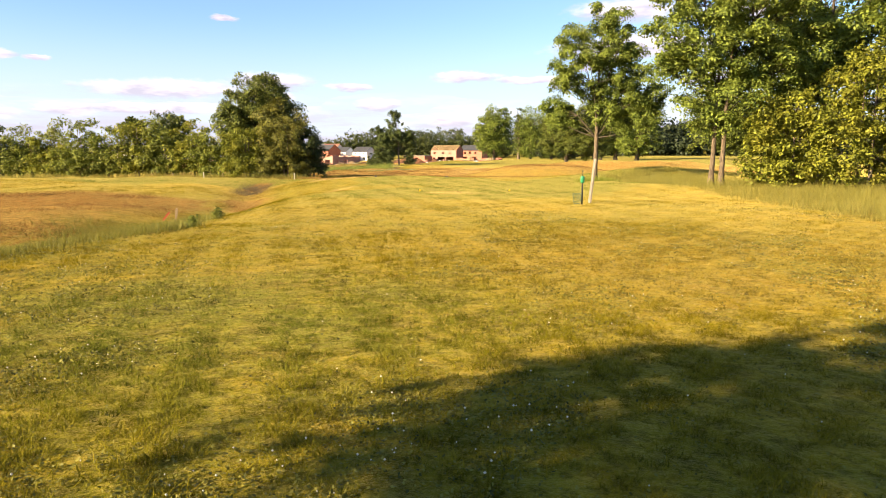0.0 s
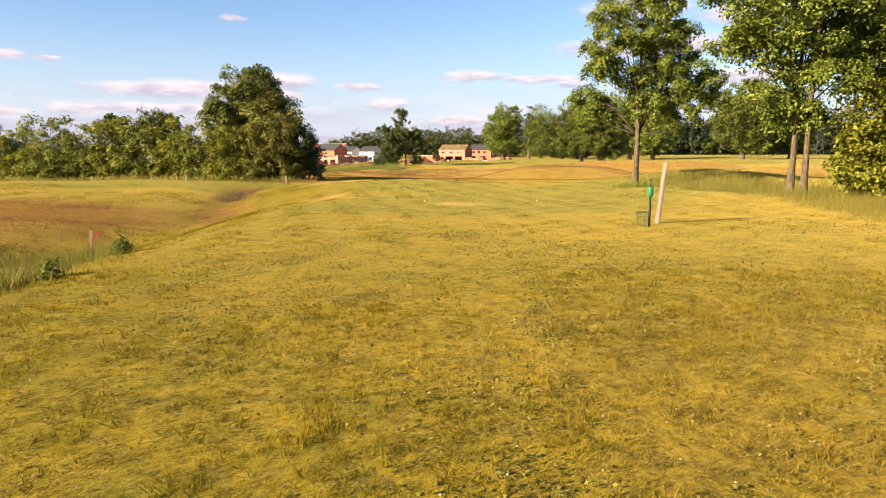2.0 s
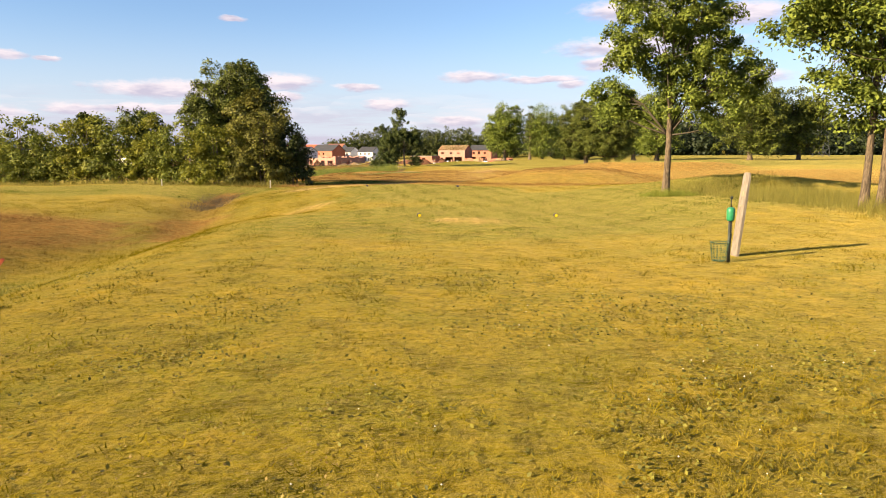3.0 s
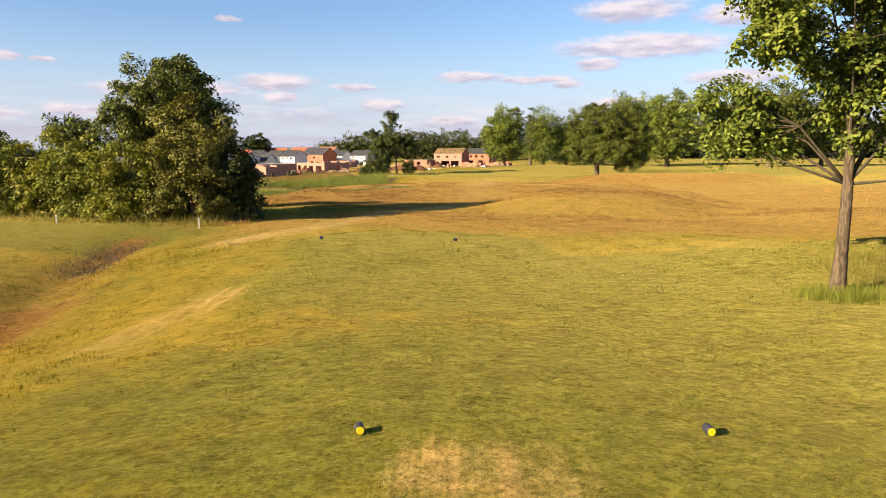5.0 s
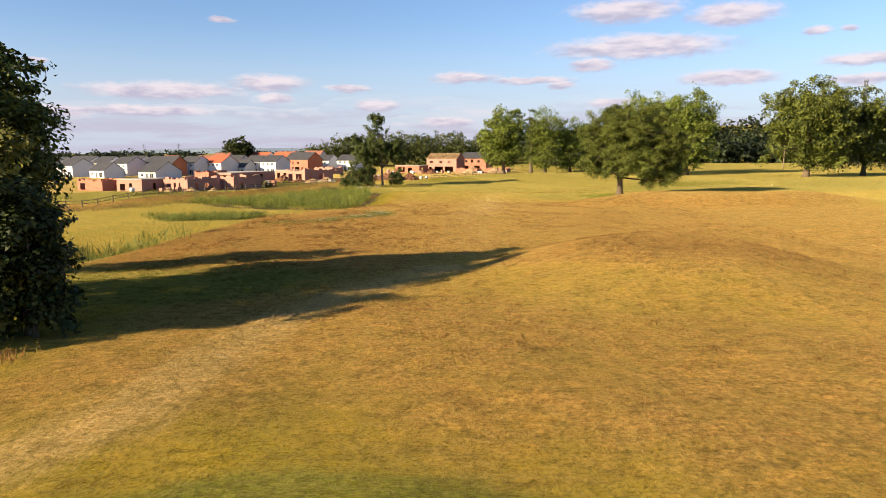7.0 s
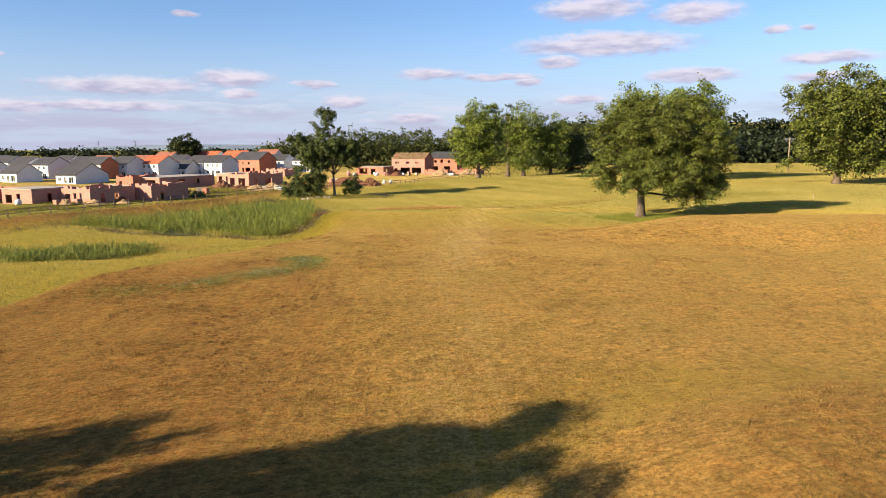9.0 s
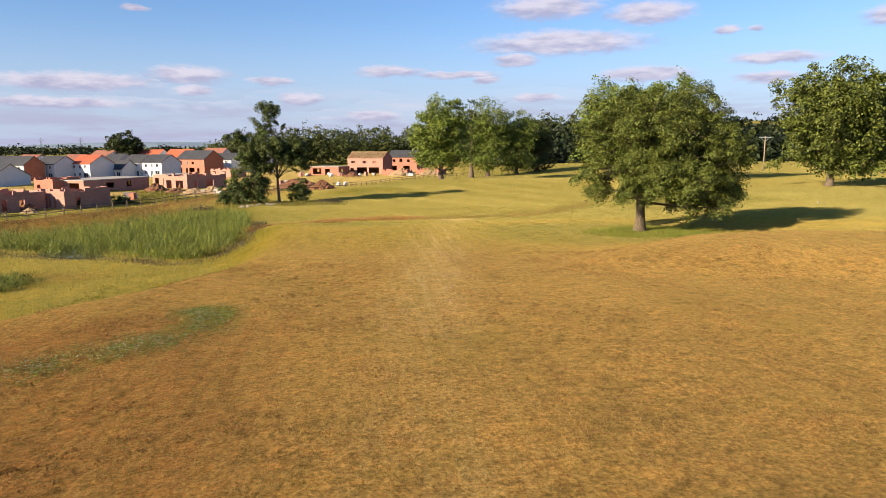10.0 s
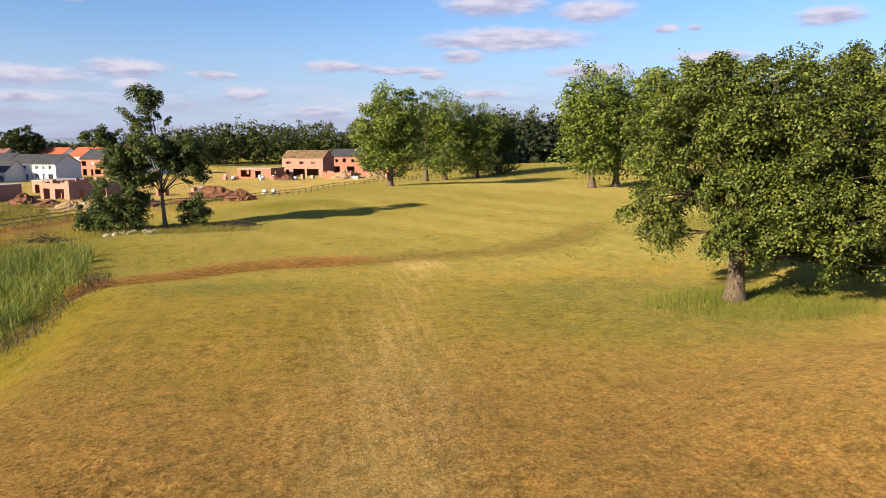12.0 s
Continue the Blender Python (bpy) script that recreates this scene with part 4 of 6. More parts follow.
# the thicket on the right at the start
THICKET = "thicket at the rough's edge"
tree("maple_tree", "tall green maple behind the thicket", (23.2, 42.5), 41, BARK, YOUNG_LEAF, group=THICKET, tall=15, trunk_r=0.25, fork=4.0, limbs=12,
     clumps=150, clump=0.8, leaves=34000, size=0.23, lobes=[(0, 0, 9.4, 4.2, 4, 5.2), (-2.5, 0, 7.5, 2.6, 3, 3.0), (2.6, 0, 7, 3, 3, 4)])
tree("maple_tree", "tall green maple behind the thicket", (31, 41), 42, BARK, YOUNG_LEAF, group=THICKET, tall=14, trunk_r=0.25, fork=3.0, limbs=10,
     clumps=90, clump=1.0, leaves=18000, size=0.26, lobes=[(0, 0, 8.4, 5, 4, 5.2)])
for i, (x, y, w, t, leaf, n) in enumerate([(18.2, 37.2, 2.0, 5.4, OLIVE_LEAF, 12000), (21.4, 35.6, 2.6, 7.6, OLIVE_LEAF, 15000), (20.4, 39.6, 2.4, 6.6, BUSH_LEAF, 9000), (25.2, 34.2, 2.8, 7.6, OLIVE_LEAF, 14000),
                                          (29.5, 33, 3.0, 7.0, BUSH_LEAF, 8000), (27, 38.5, 3.0, 8.0, OLIVE_LEAF, 8000)]):
    bush("blackthorn_bush", "yellow green blackthorn bush in evening sun", (x, y), 50 + i, leaf, w, t, int(n * 1.15), 0.16, 0.5, 100, THICKET)

# two low weeds at the ditch
for i, (x, y, w, t) in enumerate([(-7.7, 23.4, 0.11, 0.30), (-7.2, 19.6, 0.11, 0.26)]):
    bush("dock_plant", "low dark green dock plant at the ditch edge", (x, y), 56 + i, BUSH_LEAF, w, t, 500, 0.07, 0.10, 20, "weeds at the ditch")

# trees over the shoulder, whose shadow lies across the start
for i, (x, y, t) in enumerate([(-12.8, -4.45, 8.65), (-10.5, -6.7, 8.0), (-14.3, -8.5, 8.6), (-7.7, -7.9, 7.4)]):
    tree("roadside_tree", "leafy tree casting its shadow over the turf", (x, y), 60 + i, BARK, OAK_LEAF, group="trees behind the start", tall=t, trunk_r=0.2, fork=2.2, limbs=9,
         clumps=40, clump=0.75, leaves=3800, size=0.28, lobes=[(0, 0, t * 0.80, 2.5, 2.5, t * 0.16)])

# old trees further down the course
FAR = "old trees down the course"


def grown(name, label, at, seed, leaf, tall, wide, leaves=15000, size=0.42, low=0.07, narrow=False, bark=PALE_BARK):
    tall *= 1.06
    q = random.Random(seed)
    turn = q.uniform(0, 6.28)
    lobes = [(0, 0, tall * 0.68, wide * 0.80, wide * 0.78, tall * 0.31)]
    for k in range(3):
        a = turn + 2.094 * k
        lobes.append((wide * 0.46 * math.cos(a), wide * 0.46 * math.sin(a), tall * q.uniform(0.44, 0.52), wide * 0.58, wide * 0.58, tall * 0.26))
        lobes.append((wide * 0.5 * math.cos(a + 1.05), wide * 0.5 * math.sin(a + 1.05), tall * q.uniform(0.58, 0.68), wide * 0.5, wide * 0.5, tall * 0.22))
        a += 1.05
        lobes.append((wide * 0.42 * math.cos(a), wide * 0.42 * math.sin(a), tall * (low + 0.15), wide * 0.58, wide * 0.58, tall * 0.15))
    return tree(name, label, at, seed, bark, leaf, group=FAR, tall=tall, trunk_r=0.028 * tall, fork=tall * low * 0.8, limbs=14,
                clumps=60 if narrow else 230, clump=tall * (0.045 if narrow else 0.07), leaves=int(leaves * 1.1), size=size, lobes=lobes)


grown("oak_tree", "large rounded oak at the edge of the fairway", (88.8, 220.4), 70, OAK_LEAF, 22.5, 10.8, 44000, 0.46)
grown("oak_tree", "large dark oak beside another", (106, 226), 71, OAK_LEAF, 20.5, 9.5, 15000, 0.6)
grown("lime_tree", "tall lime tree with a pale green crown", (70, 250), 72, YOUNG_LEAF, 23.0, 8.6, 19000, 0.55)
grown("lime_tree", "tall lime tree with a pale green crown", (59, 260), 73, YOUNG_LEAF, 22.5, 7.2, 15000, 0.56, 0.1)
grown("lime_tree", "tall lime tree in a row beside the fairway", (65.5, 263), 74, YOUNG_LEAF, 23.0, 6.2, 8000, 0.5, 0.1)
grown("lime_tree", "broad pale green lime at the fairway's end", (20.5, 279), 75, YOUNG_LEAF, 20.6, 8.2, 20000, 0.52, 0.12)
grown("poplar_tree", "slim airy poplar between the limes", (35, 322), 76, WOODS_LEAF, 25, 2.6, 5000, 0.42, 0.2, True)
grown("lime_tree", "green lime at the fairway's end", (40.5, 322), 77, YOUNG_LEAF, 24, 8.0, 15000, 0.5, 0.08)
grown("lime_tree", "green lime at the fairway's end", (51, 326), 78, YOUNG_LEAF, 20, 6.6, 9000, 0.52, 0.0)
grown("lime_tree", "dark green lime at the fairway's end", (61, 338), 79, WOODS_LEAF, 17, 6.0, 9000, 0.5, -0.04)
# the pair by the estate's fence
tree("ash_tree", "airy young ash beside the estate fence", (-13.8, 218.2), 80, BARK, ASH_LEAF, group=FAR, tall=16.8, trunk_r=0.27, fork=4.4, limbs=20, lean=(-0.6, 0),
     clumps=130, clump=0.85, leaves=40000, size=0.26, lobes=[(-1.2, 0, 15.6, 1.5, 1.6, 1.3), (-1.9, 0, 12.7, 2.3, 2.2, 1.5), (0.6, 0, 12.9, 0.8, 1.0, 1.6), (-6.4, 0, 10.9, 2.2, 1.4, 0.8), (-1.6, 0, 9.2, 4.6, 3.4, 1.9),
                                                            (3.2, 0, 9.4, 1.6, 1.8, 1.4), (2.6, 0, 7.4, 2.2, 2.0, 1.2), (-4.6, 0, 7.6, 2.4, 2.2, 1.7), (-2.6, 0, 6.0, 1.8, 1.6, 1.0), (3.6, 0, 5.8, 1.2, 1.2, 0.5)])
bush("elder_bush", "dense dark elder bush beside the ash", (-18.6, 217.2), 81, ASH_LEAF, 3.1, 7.4, 18000, 0.24, 0.7, 80, FAR)
bush("elder_bush", "low dark elder shrub by the estate fence", (-22.4, 218.4), 85, ASH_LEAF, 1.5, 4.6, 4000, 0.26, 0.6, 26, FAR)
bush("elder_bush", "small dark shrub at the foot of the ash", (-10.6, 219.4), 82, ASH_LEAF, 1.7, 3.9, 5000, 0.24, 0.7, 30, FAR)
grown("field_tree", "round dark tree beyond the houses", (-113, 440), 83, DARK_LEAF, 17, 8.8, 11000, 0.75, 0.05)
grown("field_tree", "round dark tree beyond the houses", (-45, 470), 84, DARK_LEAF, 14, 9, 6000, 0.7, 0.05)


for i, (x, y, w, t) in enumerate([(-48.4, 233.5, 2.0, 1.5), (-45.6, 236, 1.7, 1.2), (-50.8, 231.5, 1.4, 1.2)]):
    bush("site_bush", "low dark scrub on a building plot", (x, y), 86 + i, ASH_LEAF, w, t, 2200, 0.22, 0.4, 24, "scrub on the plots")


# woods: crowns beyond counting
def woods(name, label, leaf, spots, leaves, size):
    r = np.random.default_rng(len(name) + 7)
    quads = []
    for x, y, z, w, t in spots:
        lobes = [(x, y, z + t * 0.62, w, w, t * 0.38), (x, y, z + t * 0.28, w * 0.95, w * 0.95, t * 0.3)]
        c, rad = crown_clumps(r, lobes, 16, w * 0.36)
        quads.append(leaf_quads(r, c, rad, leaves, size, 0.8))
    tagged(new(name, quads_mesh(name, np.concatenate(quads), leaf)), label, "woods", kind="stuff")


r = random.Random(11)
spots = []
for i in range(230):
    x = -86 + 215 * (i / 230) + r.uniform(-3, 3)
    y = 480 + 0.10 * (x + 125) + r.choice((0, 16, 34)) + r.uniform(-5, 5)
    spots.append((x, y, ground_z(x, y), r.uniform(4.5, 7.0), r.uniform(15, 22) * float(0.6 + 0.4 * smooth(-86, -50, x))))
woods("far_woods", "green mixed woods behind the building site", WOODS_LEAF, spots, 270, 1.3)
spots = []
for i in range(400):
    x = 60 + 380 * (i / 400) + r.uniform(-4, 4)
    k = r.choice((0, 1, 2, 2))
    y = (402, 425, 462)[k] + r.uniform(-7, 7)
    spots.append((x, y, ground_z(x, y) - 1, r.uniform(6, 9), (r.uniform(9, 14), r.uniform(15, 20), r.uniform(17, 23))[k] - 4 * float(smooth(150, 260, x))))
woods("hill_woods", "dark woods rising up a hill", FAR_LEAF, spots, 170, 2.2)
spots = [(-900 + 860 * (i / 170) + r.uniform(-6, 6), 1050 + r.uniform(-160, 160), -4, r.uniform(8, 15), r.uniform(4.5, 7.5)) for i in range(170)]
woods("horizon_woods", "low dark line of distant trees", FAR_LEAF, spots, 150, 3.4)


# ---- distance ----
def far_hill(name, label, cx, cy, rx, ry, tall, material):
    s = Shape()
    n, k = 40, 7
    for j in range(k):
        q = j / (k - 1)
        for i in range(n):
            a = 2 * math.pi * i / n
            wob = 1 + 0.12 * math.sin(3 * a + cx) + 0.06 * math.sin(7 * a)
            s.v.append(Vector((cx + rx * (1 - q) * wob * math.cos(a), cy + ry * (1 - q) * wob * math.sin(a), -6 + tall * (1 - (1 - q) ** 2))))
    for j in range(k - 1):
        for i in range(n):
            a, b = j * n + i, j * n + (i + 1) % n
            s.f.append((a, b, b + n, a + n))
    tagged(new(name, s.mesh(name, material, True)), label, "hill", kind="structure")


# distance haze is put into the hills' base colour
HAZE_TINT = grained("far woods and fields tinted with haze", (0.15, 0.20, 0.27), (0.20, 0.25, 0.31), 0.012, 1.0, 0.0, 1.0)
far_hill("backdrop_1", "blue hazy hills on the horizon", -1200, 4100, 900, 240, 34, HAZE_TINT)
far_hill("backdrop_2", "blue hazy hills on the horizon", 100, 4300, 1300, 200, 38, HAZE_TINT)
far_hill("backdrop_3", "hazy wooded hill on the horizon", -1680, 2500, 200, 180, 58, HAZE_TINT)


# ---- the building estate ----
def wall(s, length, tall, thick, holes, m):
    """A wall along x from 0 to length, with holes (x0, z0, x1, z1) through it."""
    xs = sorted({0, length, *(min(length, h[0]) for h in holes), *(min(length, h[2]) for h in holes)})
    zs = sorted({0, tall, *(h[1] for h in holes), *(h[3] for h in holes)})
    nx, nz = len(xs), len(zs)
    solid = {(i, k): not any(h[0] <= (xs[i] + xs[i + 1]) / 2 <= h[2] and h[1] <= (zs[k] + zs[k + 1]) / 2 <= h[3] for h in holes) for i in range(nx - 1) for k in range(nz - 1)}
    index = {}

    def v(i, k, back):
        key = (i, k, back)
        if key not in index:
            index[key] = len(s.v)
            s.v.append(m @ Vector((xs[i], thick * back, zs[k])))
        return index[key]
    for (i, k), full in solid.items():
        if not full:
            continue
        s.f.append((v(i, k, 0), v(i + 1, k, 0), v(i + 1, k + 1, 0), v(i, k + 1, 0)))
        s.f.append((v(i, k + 1, 1), v(i + 1, k + 1, 1), v(i + 1, k, 1), v(i, k, 1)))
        for (di, dk), (a, b) in (((-1, 0), ((i, k), (i, k + 1))), ((1, 0), ((i + 1, k), (i + 1, k + 1))), ((0, -1), ((i, k), (i + 1, k))), ((0, 1), ((i, k + 1), (i + 1, k + 1)))):
            if not solid.get((i + di, k + dk), False):
                s.f.append((v(*a, 0), v(*b, 0), v(*b, 1), v(*a, 1)))


def house(label, at, turn, w, d, eave, ridge, wall_mat, roof_mat, side_mat=None, holes=None, glazed=True, along=True, group="houses of the estate", battens=False):
    """A gabled house; its front is on -y. The ridge runs along x, or along y."""
    ob = thing("house", label, "house", (at[0], at[1], ground_z(*at) - 0.1), turn, group)
    holes = holes if holes is not None else [(w * 0.12, 0.9, w * 0.26, 2.1), (w * 0.42, 0.1, w * 0.54, 2.2), (w * 0.66, 0.2, w * 0.88, 2.2),
                                             (w * 0.14, 3.5, w * 0.26, 4.7), (w * 0.44, 3.5, w * 0.54, 4.7), (w * 0.70, 3.5, w * 0.82, 4.7)]
    holes = [h for h in holes if h[3] < eave - 0.1]
    s = Shape()
    wall(s, w, eave, 0.25, holes, pose(-w / 2, -d / 2, 0))
    part("front_wall", s.mesh("front_wall", wall_mat), ob)
    s = Shape()
    wall(s, w, eave, 0.25, [(w * 0.3, 3.5, w * 0.42, 4.7)] if eave > 5 else [], pose(w / 2, d / 2, 0, 0, 0, 180))
    part("back_wall", s.mesh("back_wall", wall_mat), ob)
    for sx in (-1, 1):
        s = Shape()
        side = [(d * 0.42, 3.6, d * 0.56, 4.7)] if (sx < 0 and eave > 5) else []
        wall(s, d - 0.5, eave, 0.25, side, pose(sx * w / 2, -sx * (0.25 - d / 2) * -1, 0, 0, 0, 90 * sx) if sx > 0 else pose(-w / 2, d / 2 - 0.25, 0, 0, 0, -90))
        if along:
            x = sx * w / 2
            s.poly([(x, -d / 2, eave), (x, d / 2, eave), (x, 0, ridge)], (-sx * 0.25, 0, 0))
        part("side_wall", s.mesh("side_wall", side_mat or wall_mat), ob)
    if not along:
        for sy in (-1, 1):
            s = Shape()
            y = sy * d / 2
            s.poly([(-w / 2, y, eave), (w / 2, y, eave), (0, y, ridge)], (0, -sy * 0.25, 0))
            part("gable", s.mesh("gable", wall_mat), ob)
    half, long = (d / 2, w) if along else (w / 2, d)
    for sg in (-1, 1):
        s = Shape()
        if battens:
            for k in range(13):
                q = (k + 0.3) / 13
                s.box(-long / 2 - 0.2, sg * half * (1 - q) - 0.13, eave + (ridge - eave) * q + 0.06, long / 2 + 0.2, sg * half * (1 - q) + 0.13, eave + (ridge - eave) * q + 0.14)
            for k in range(15):
                x = -long / 2 + long * k / 14
                s.poly([(x - 0.05, sg * half, eave - 0.02), (x + 0.05, sg * half, eave - 0.02), (x + 0.05, 0, ridge - 0.02), (x - 0.05, 0, ridge - 0.02)], (0, 0, 0.08))
        else:
            over = 1 + 0.3 / half
            z0 = eave - (ridge - eave) * 0.3 / half
            s.poly([(-long / 2 - 0.25, sg * half * over, z0), (long / 2 + 0.25, sg * half * over, z0), (long / 2 + 0.25, 0, ridge), (-long / 2 - 0.25, 0, ridge)], (0, 0, 0.16))
        p = part("roof", s.mesh("roof", roof_mat), ob, "bare wooden roof battens" if battens else "")
        if not along:
            p.matrix_basis = pose(0, 0, 0, 0, 0, 90)
    s = Shape()
    s.box(-w / 2 + 0.3, -d / 2 + 0.3, eave * 0.5 - 0.1, w / 2 - 0.3, d / 2 - 0.3, eave * 0.5 + 0.1)
    part("upper_floor", s.mesh("upper_floor", CONCRETE), ob)
    if glazed:
        for h in holes:
            s = Shape()
            x0, z0, x1, z1 = h[0] - w / 2, h[1], h[2] - w / 2, h[3]
            for bx in ((x0, z0, x1, z0 + 0.08), (x0, z1 - 0.08, x1, z1), (x0, z0 + 0.08, x0 + 0.08, z1 - 0.08), (x1 - 0.08, z0 + 0.08, x1, z1 - 0.08), ((x0 + x1) / 2 - 0.04, z0 + 0.08, (x0 + x1) / 2 + 0.04, z1 - 0.08)):
                s.box(bx[0], -d / 2 + 0.10, bx[1], bx[2], -d / 2 + 0.17, bx[3])
            f = part("window", s.mesh("window", FRAME_PVC), ob)
            g = Shape().box(x0 + 0.06, -d / 2 + 0.13, z0 + 0.06, x1 - 0.06, -d / 2 + 0.15, z1 - 0.06)
            part("pane", g.mesh("pane", GLASS_MAT), f)
    return ob


ESTATE = "houses of the estate"
WHITE = "white rendered new house with an anthracite tiled roof"
for x, y, turn, w, d, eave, ridge, wm, rm, sm, label in [
        (-104.0, 346, -26, 8.5, 9.5, 5.2, 7.8, RENDER_WHITE, SLATE, None, WHITE),
        (-110.5, 338, -26, 8.5, 8, 5.2, 7.8, RENDER_GREY, SLATE, DEEP_BRICK, "grey rendered house with one raw brick gable"),
        (-120.0, 348, -26, 8, 11, 5.2, 7.8, RENDER_WHITE, SLATE, None, WHITE),
        (-103.5, 308, -22, 8, 13, 2.8, 6.2, RENDER_WHITE, SLATE, None, "low white bungalow with an anthracite tiled roof"),
        (-130.0, 342, -26, 9, 10, 5.2, 7.8, RENDER_WHITE, SLATE, None, WHITE),
        (-128.0, 318, -26, 8, 9, 3.0, 5.8, RENDER_WHITE, SLATE, None, "low white house with an anthracite tiled roof"),
        (-142.0, 350, -26, 9, 10, 5.2, 7.8, RENDER_WHITE, SLATE, None, WHITE),
        (-146.0, 330, -26, 9, 10, 4.6, 7.2, RENDER_WHITE, SLATE, None, WHITE),
        (-160.0, 345, -26, 9, 10, 5.2, 7.8, RENDER_WHITE, SLATE, None, WHITE),
        (-94.0, 350, -26, 9, 10.5, 5.2, 8.0, RENDER_WHITE, RED_TILE, None, "white rendered new house with a bright red tiled roof"),
        (-86.0, 356, -26, 7, 8, 3.2, 6.2, RENDER_WHITE, SLATE, None, "low white house with an anthracite tiled roof"),
        (-81.5, 362, -26, 8, 9, 5.2, 7.8, RENDER_WHITE, SLATE, None, WHITE),
        (-73.0, 358, -25, 8.5, 10, 5.2, 7.8, RENDER_WHITE, SLATE, None, WHITE),
        (-58.0, 402, -25, 10, 10, 5.2, 7.8, RENDER_WHITE, SLATE, None, WHITE),
        (-45.0, 396, -25, 9.5, 9.5, 5.2, 7.8, RENDER_WHITE, SLATE, None, WHITE),
        (-112.0, 384, -26, 9, 10, 5.2, 7.8, RENDER_WHITE, DULL_TILE, None, "white house with a brown red tiled roof"),
        (-98.0, 388, -26, 9, 10, 5.2, 7.8, RENDER_GREY, SLATE, None, "grey rendered new house with an anthracite tiled roof"),
        (-127.0, 380, -26, 9, 10, 5.2, 7.8, RENDER_WHITE, DULL_TILE, None, "white house with a brown red tiled roof"),
        (-143.0, 382, -26, 9, 10, 5.2, 7.8, RENDER_WHITE, SLATE, None, WHITE),
        (-165.0, 380, -26, 9, 10, 5.2, 7.8, RENDER_WHITE, SLATE, None, WHITE),
        (-84.0, 430, -30, 14, 10, 6.0, 9.4, RENDER_WHITE, RED_TILE, None, "older house with a wide red tiled roof"),
        (-100.0, 440, -30, 14, 10, 6.0, 9.2, RENDER_WHITE, RED_TILE, None, "older house with a wide red tiled roof"),
        (-69.0, 432, -30, 12, 10, 6.0, 9.8, RENDER_WHITE, DULL_TILE, None, "older house with a brown red tiled roof"),
        (-120.0, 436, -30, 12, 10, 6.0, 9.0, RENDER_WHITE, DULL_TILE, None, "older house with a brown red tiled roof"),
        (-180.0, 400, -26, 10, 10, 5.2, 7.8, RENDER_WHITE, SLATE, None, WHITE)]:
    house(label, (x, y), turn, w, d, eave, ridge, wm, rm, sm, group=ESTATE)

SHELL = "unfinished brick houses"
# two storeys, the roof only battened
house("unfinished two-storey clay brick house with bare roof battens", (2.2, 369), -25, 14.8, 9.4, 6.0, 8.6, PALE_BRICK, BATTEN, BRICK, glazed=False, battens=True, group=SHELL,
      holes=[(1.2, 0, 2.6, 2.3), (4.0, 0, 8.2, 2.6), (9.0, 0, 13.2, 2.6), (1.6, 4.2, 3.2, 5.0), (6.4, 4.2, 7.8, 5.0), (10.6, 4.2, 12.0, 5.0)])
house("unfinished red brick house with a dark roof", (17.5, 390), -25, 13, 9, 6.0, 8.6, BRICK, SLATE, BRICK, glazed=False, group=SHELL,
      holes=[(1.0, 0, 4.0, 2.4), (6.8, 0, 9.8, 2.4), (2.2, 3.9, 3.4, 5.0), (5.2, 3.9, 6.4, 5.3), (8.6, 3.9, 9.8, 5.0)])
house("unfinished orange brick house with a half tiled roof", (-66.5, 388), -32, 15, 10.5, 5.8, 9.0, BRICK, SLATE, DEEP_BRICK, glazed=False, group=SHELL,
      holes=[(0.9, 3.4, 2.9, 5.0), (1.2, 0, 3.0, 2.3), (5.0, 0, 6.0, 2.2), (6.8, 0.6, 9.6, 2.3), (11.0, 0, 12.2, 2.2), (5.2, 3.7, 6.3, 4.7), (8.3, 3.7, 9.4, 4.7)])


def brick_shell(label, at, turn, w, d, tall, front, side, slab=False, mat=None, ragged=False, inner=True, seed=1):
    """Roofless walls; front and side: holes through them."""
    q = random.Random(seed)
    mat = mat or PALE_BRICK
    ob = thing("brick_shell", label, "unfinished house", (at[0], at[1], ground_z(*at) - 0.1), turn, SHELL)
    for name, length, holes, m in (("front_wall", w, front, pose(-w / 2, -d / 2, 0)), ("back_wall", w, side, pose(w / 2, d / 2, 0, 0, 0, 180)),
                                   ("side_wall", d - 0.5, side, pose(w / 2, -d / 2 + 0.25, 0, 0, 0, 90)), ("side_wall", d - 0.5, side, pose(-w / 2, d / 2 - 0.25, 0, 0, 0, -90))):
        s = Shape()
        cut = [h for h in holes if h[2] < length - 0.3]
        if ragged:
            x = 0.0
            while x < length:
                step = q.uniform(0.5, 1.6)
                cut.append((x, tall + q.choice((0, 0.22, 0.44, 0.6)), min(length, x + step), tall + 0.66))
                x += step
        wall(s, length, tall + (0.66 if ragged else 0), 0.25, cut, m)
        part(name, s.mesh(name, mat), ob)
    if inner:
        s = Shape()
        wall(s, d - 0.5, tall, 0.2, [(1.0, 0, 1.9, 2.1)], pose(-w * 0.1, -d / 2 + 0.25, 0, 0, 0, 90))
        part("inner_wall", s.mesh("inner_wall", BRICK), ob)
    if slab:
        s = Shape().box(-w / 2 - 0.1, -d / 2 - 0.1, tall + (0.7 if ragged else 0.004), w / 2 + 0.1, d / 2 + 0.1, tall + (0.9 if ragged else 0.22))
        part("floor_slab", s.mesh("floor_slab", CONCRETE), ob, "raw concrete slab")
    return ob


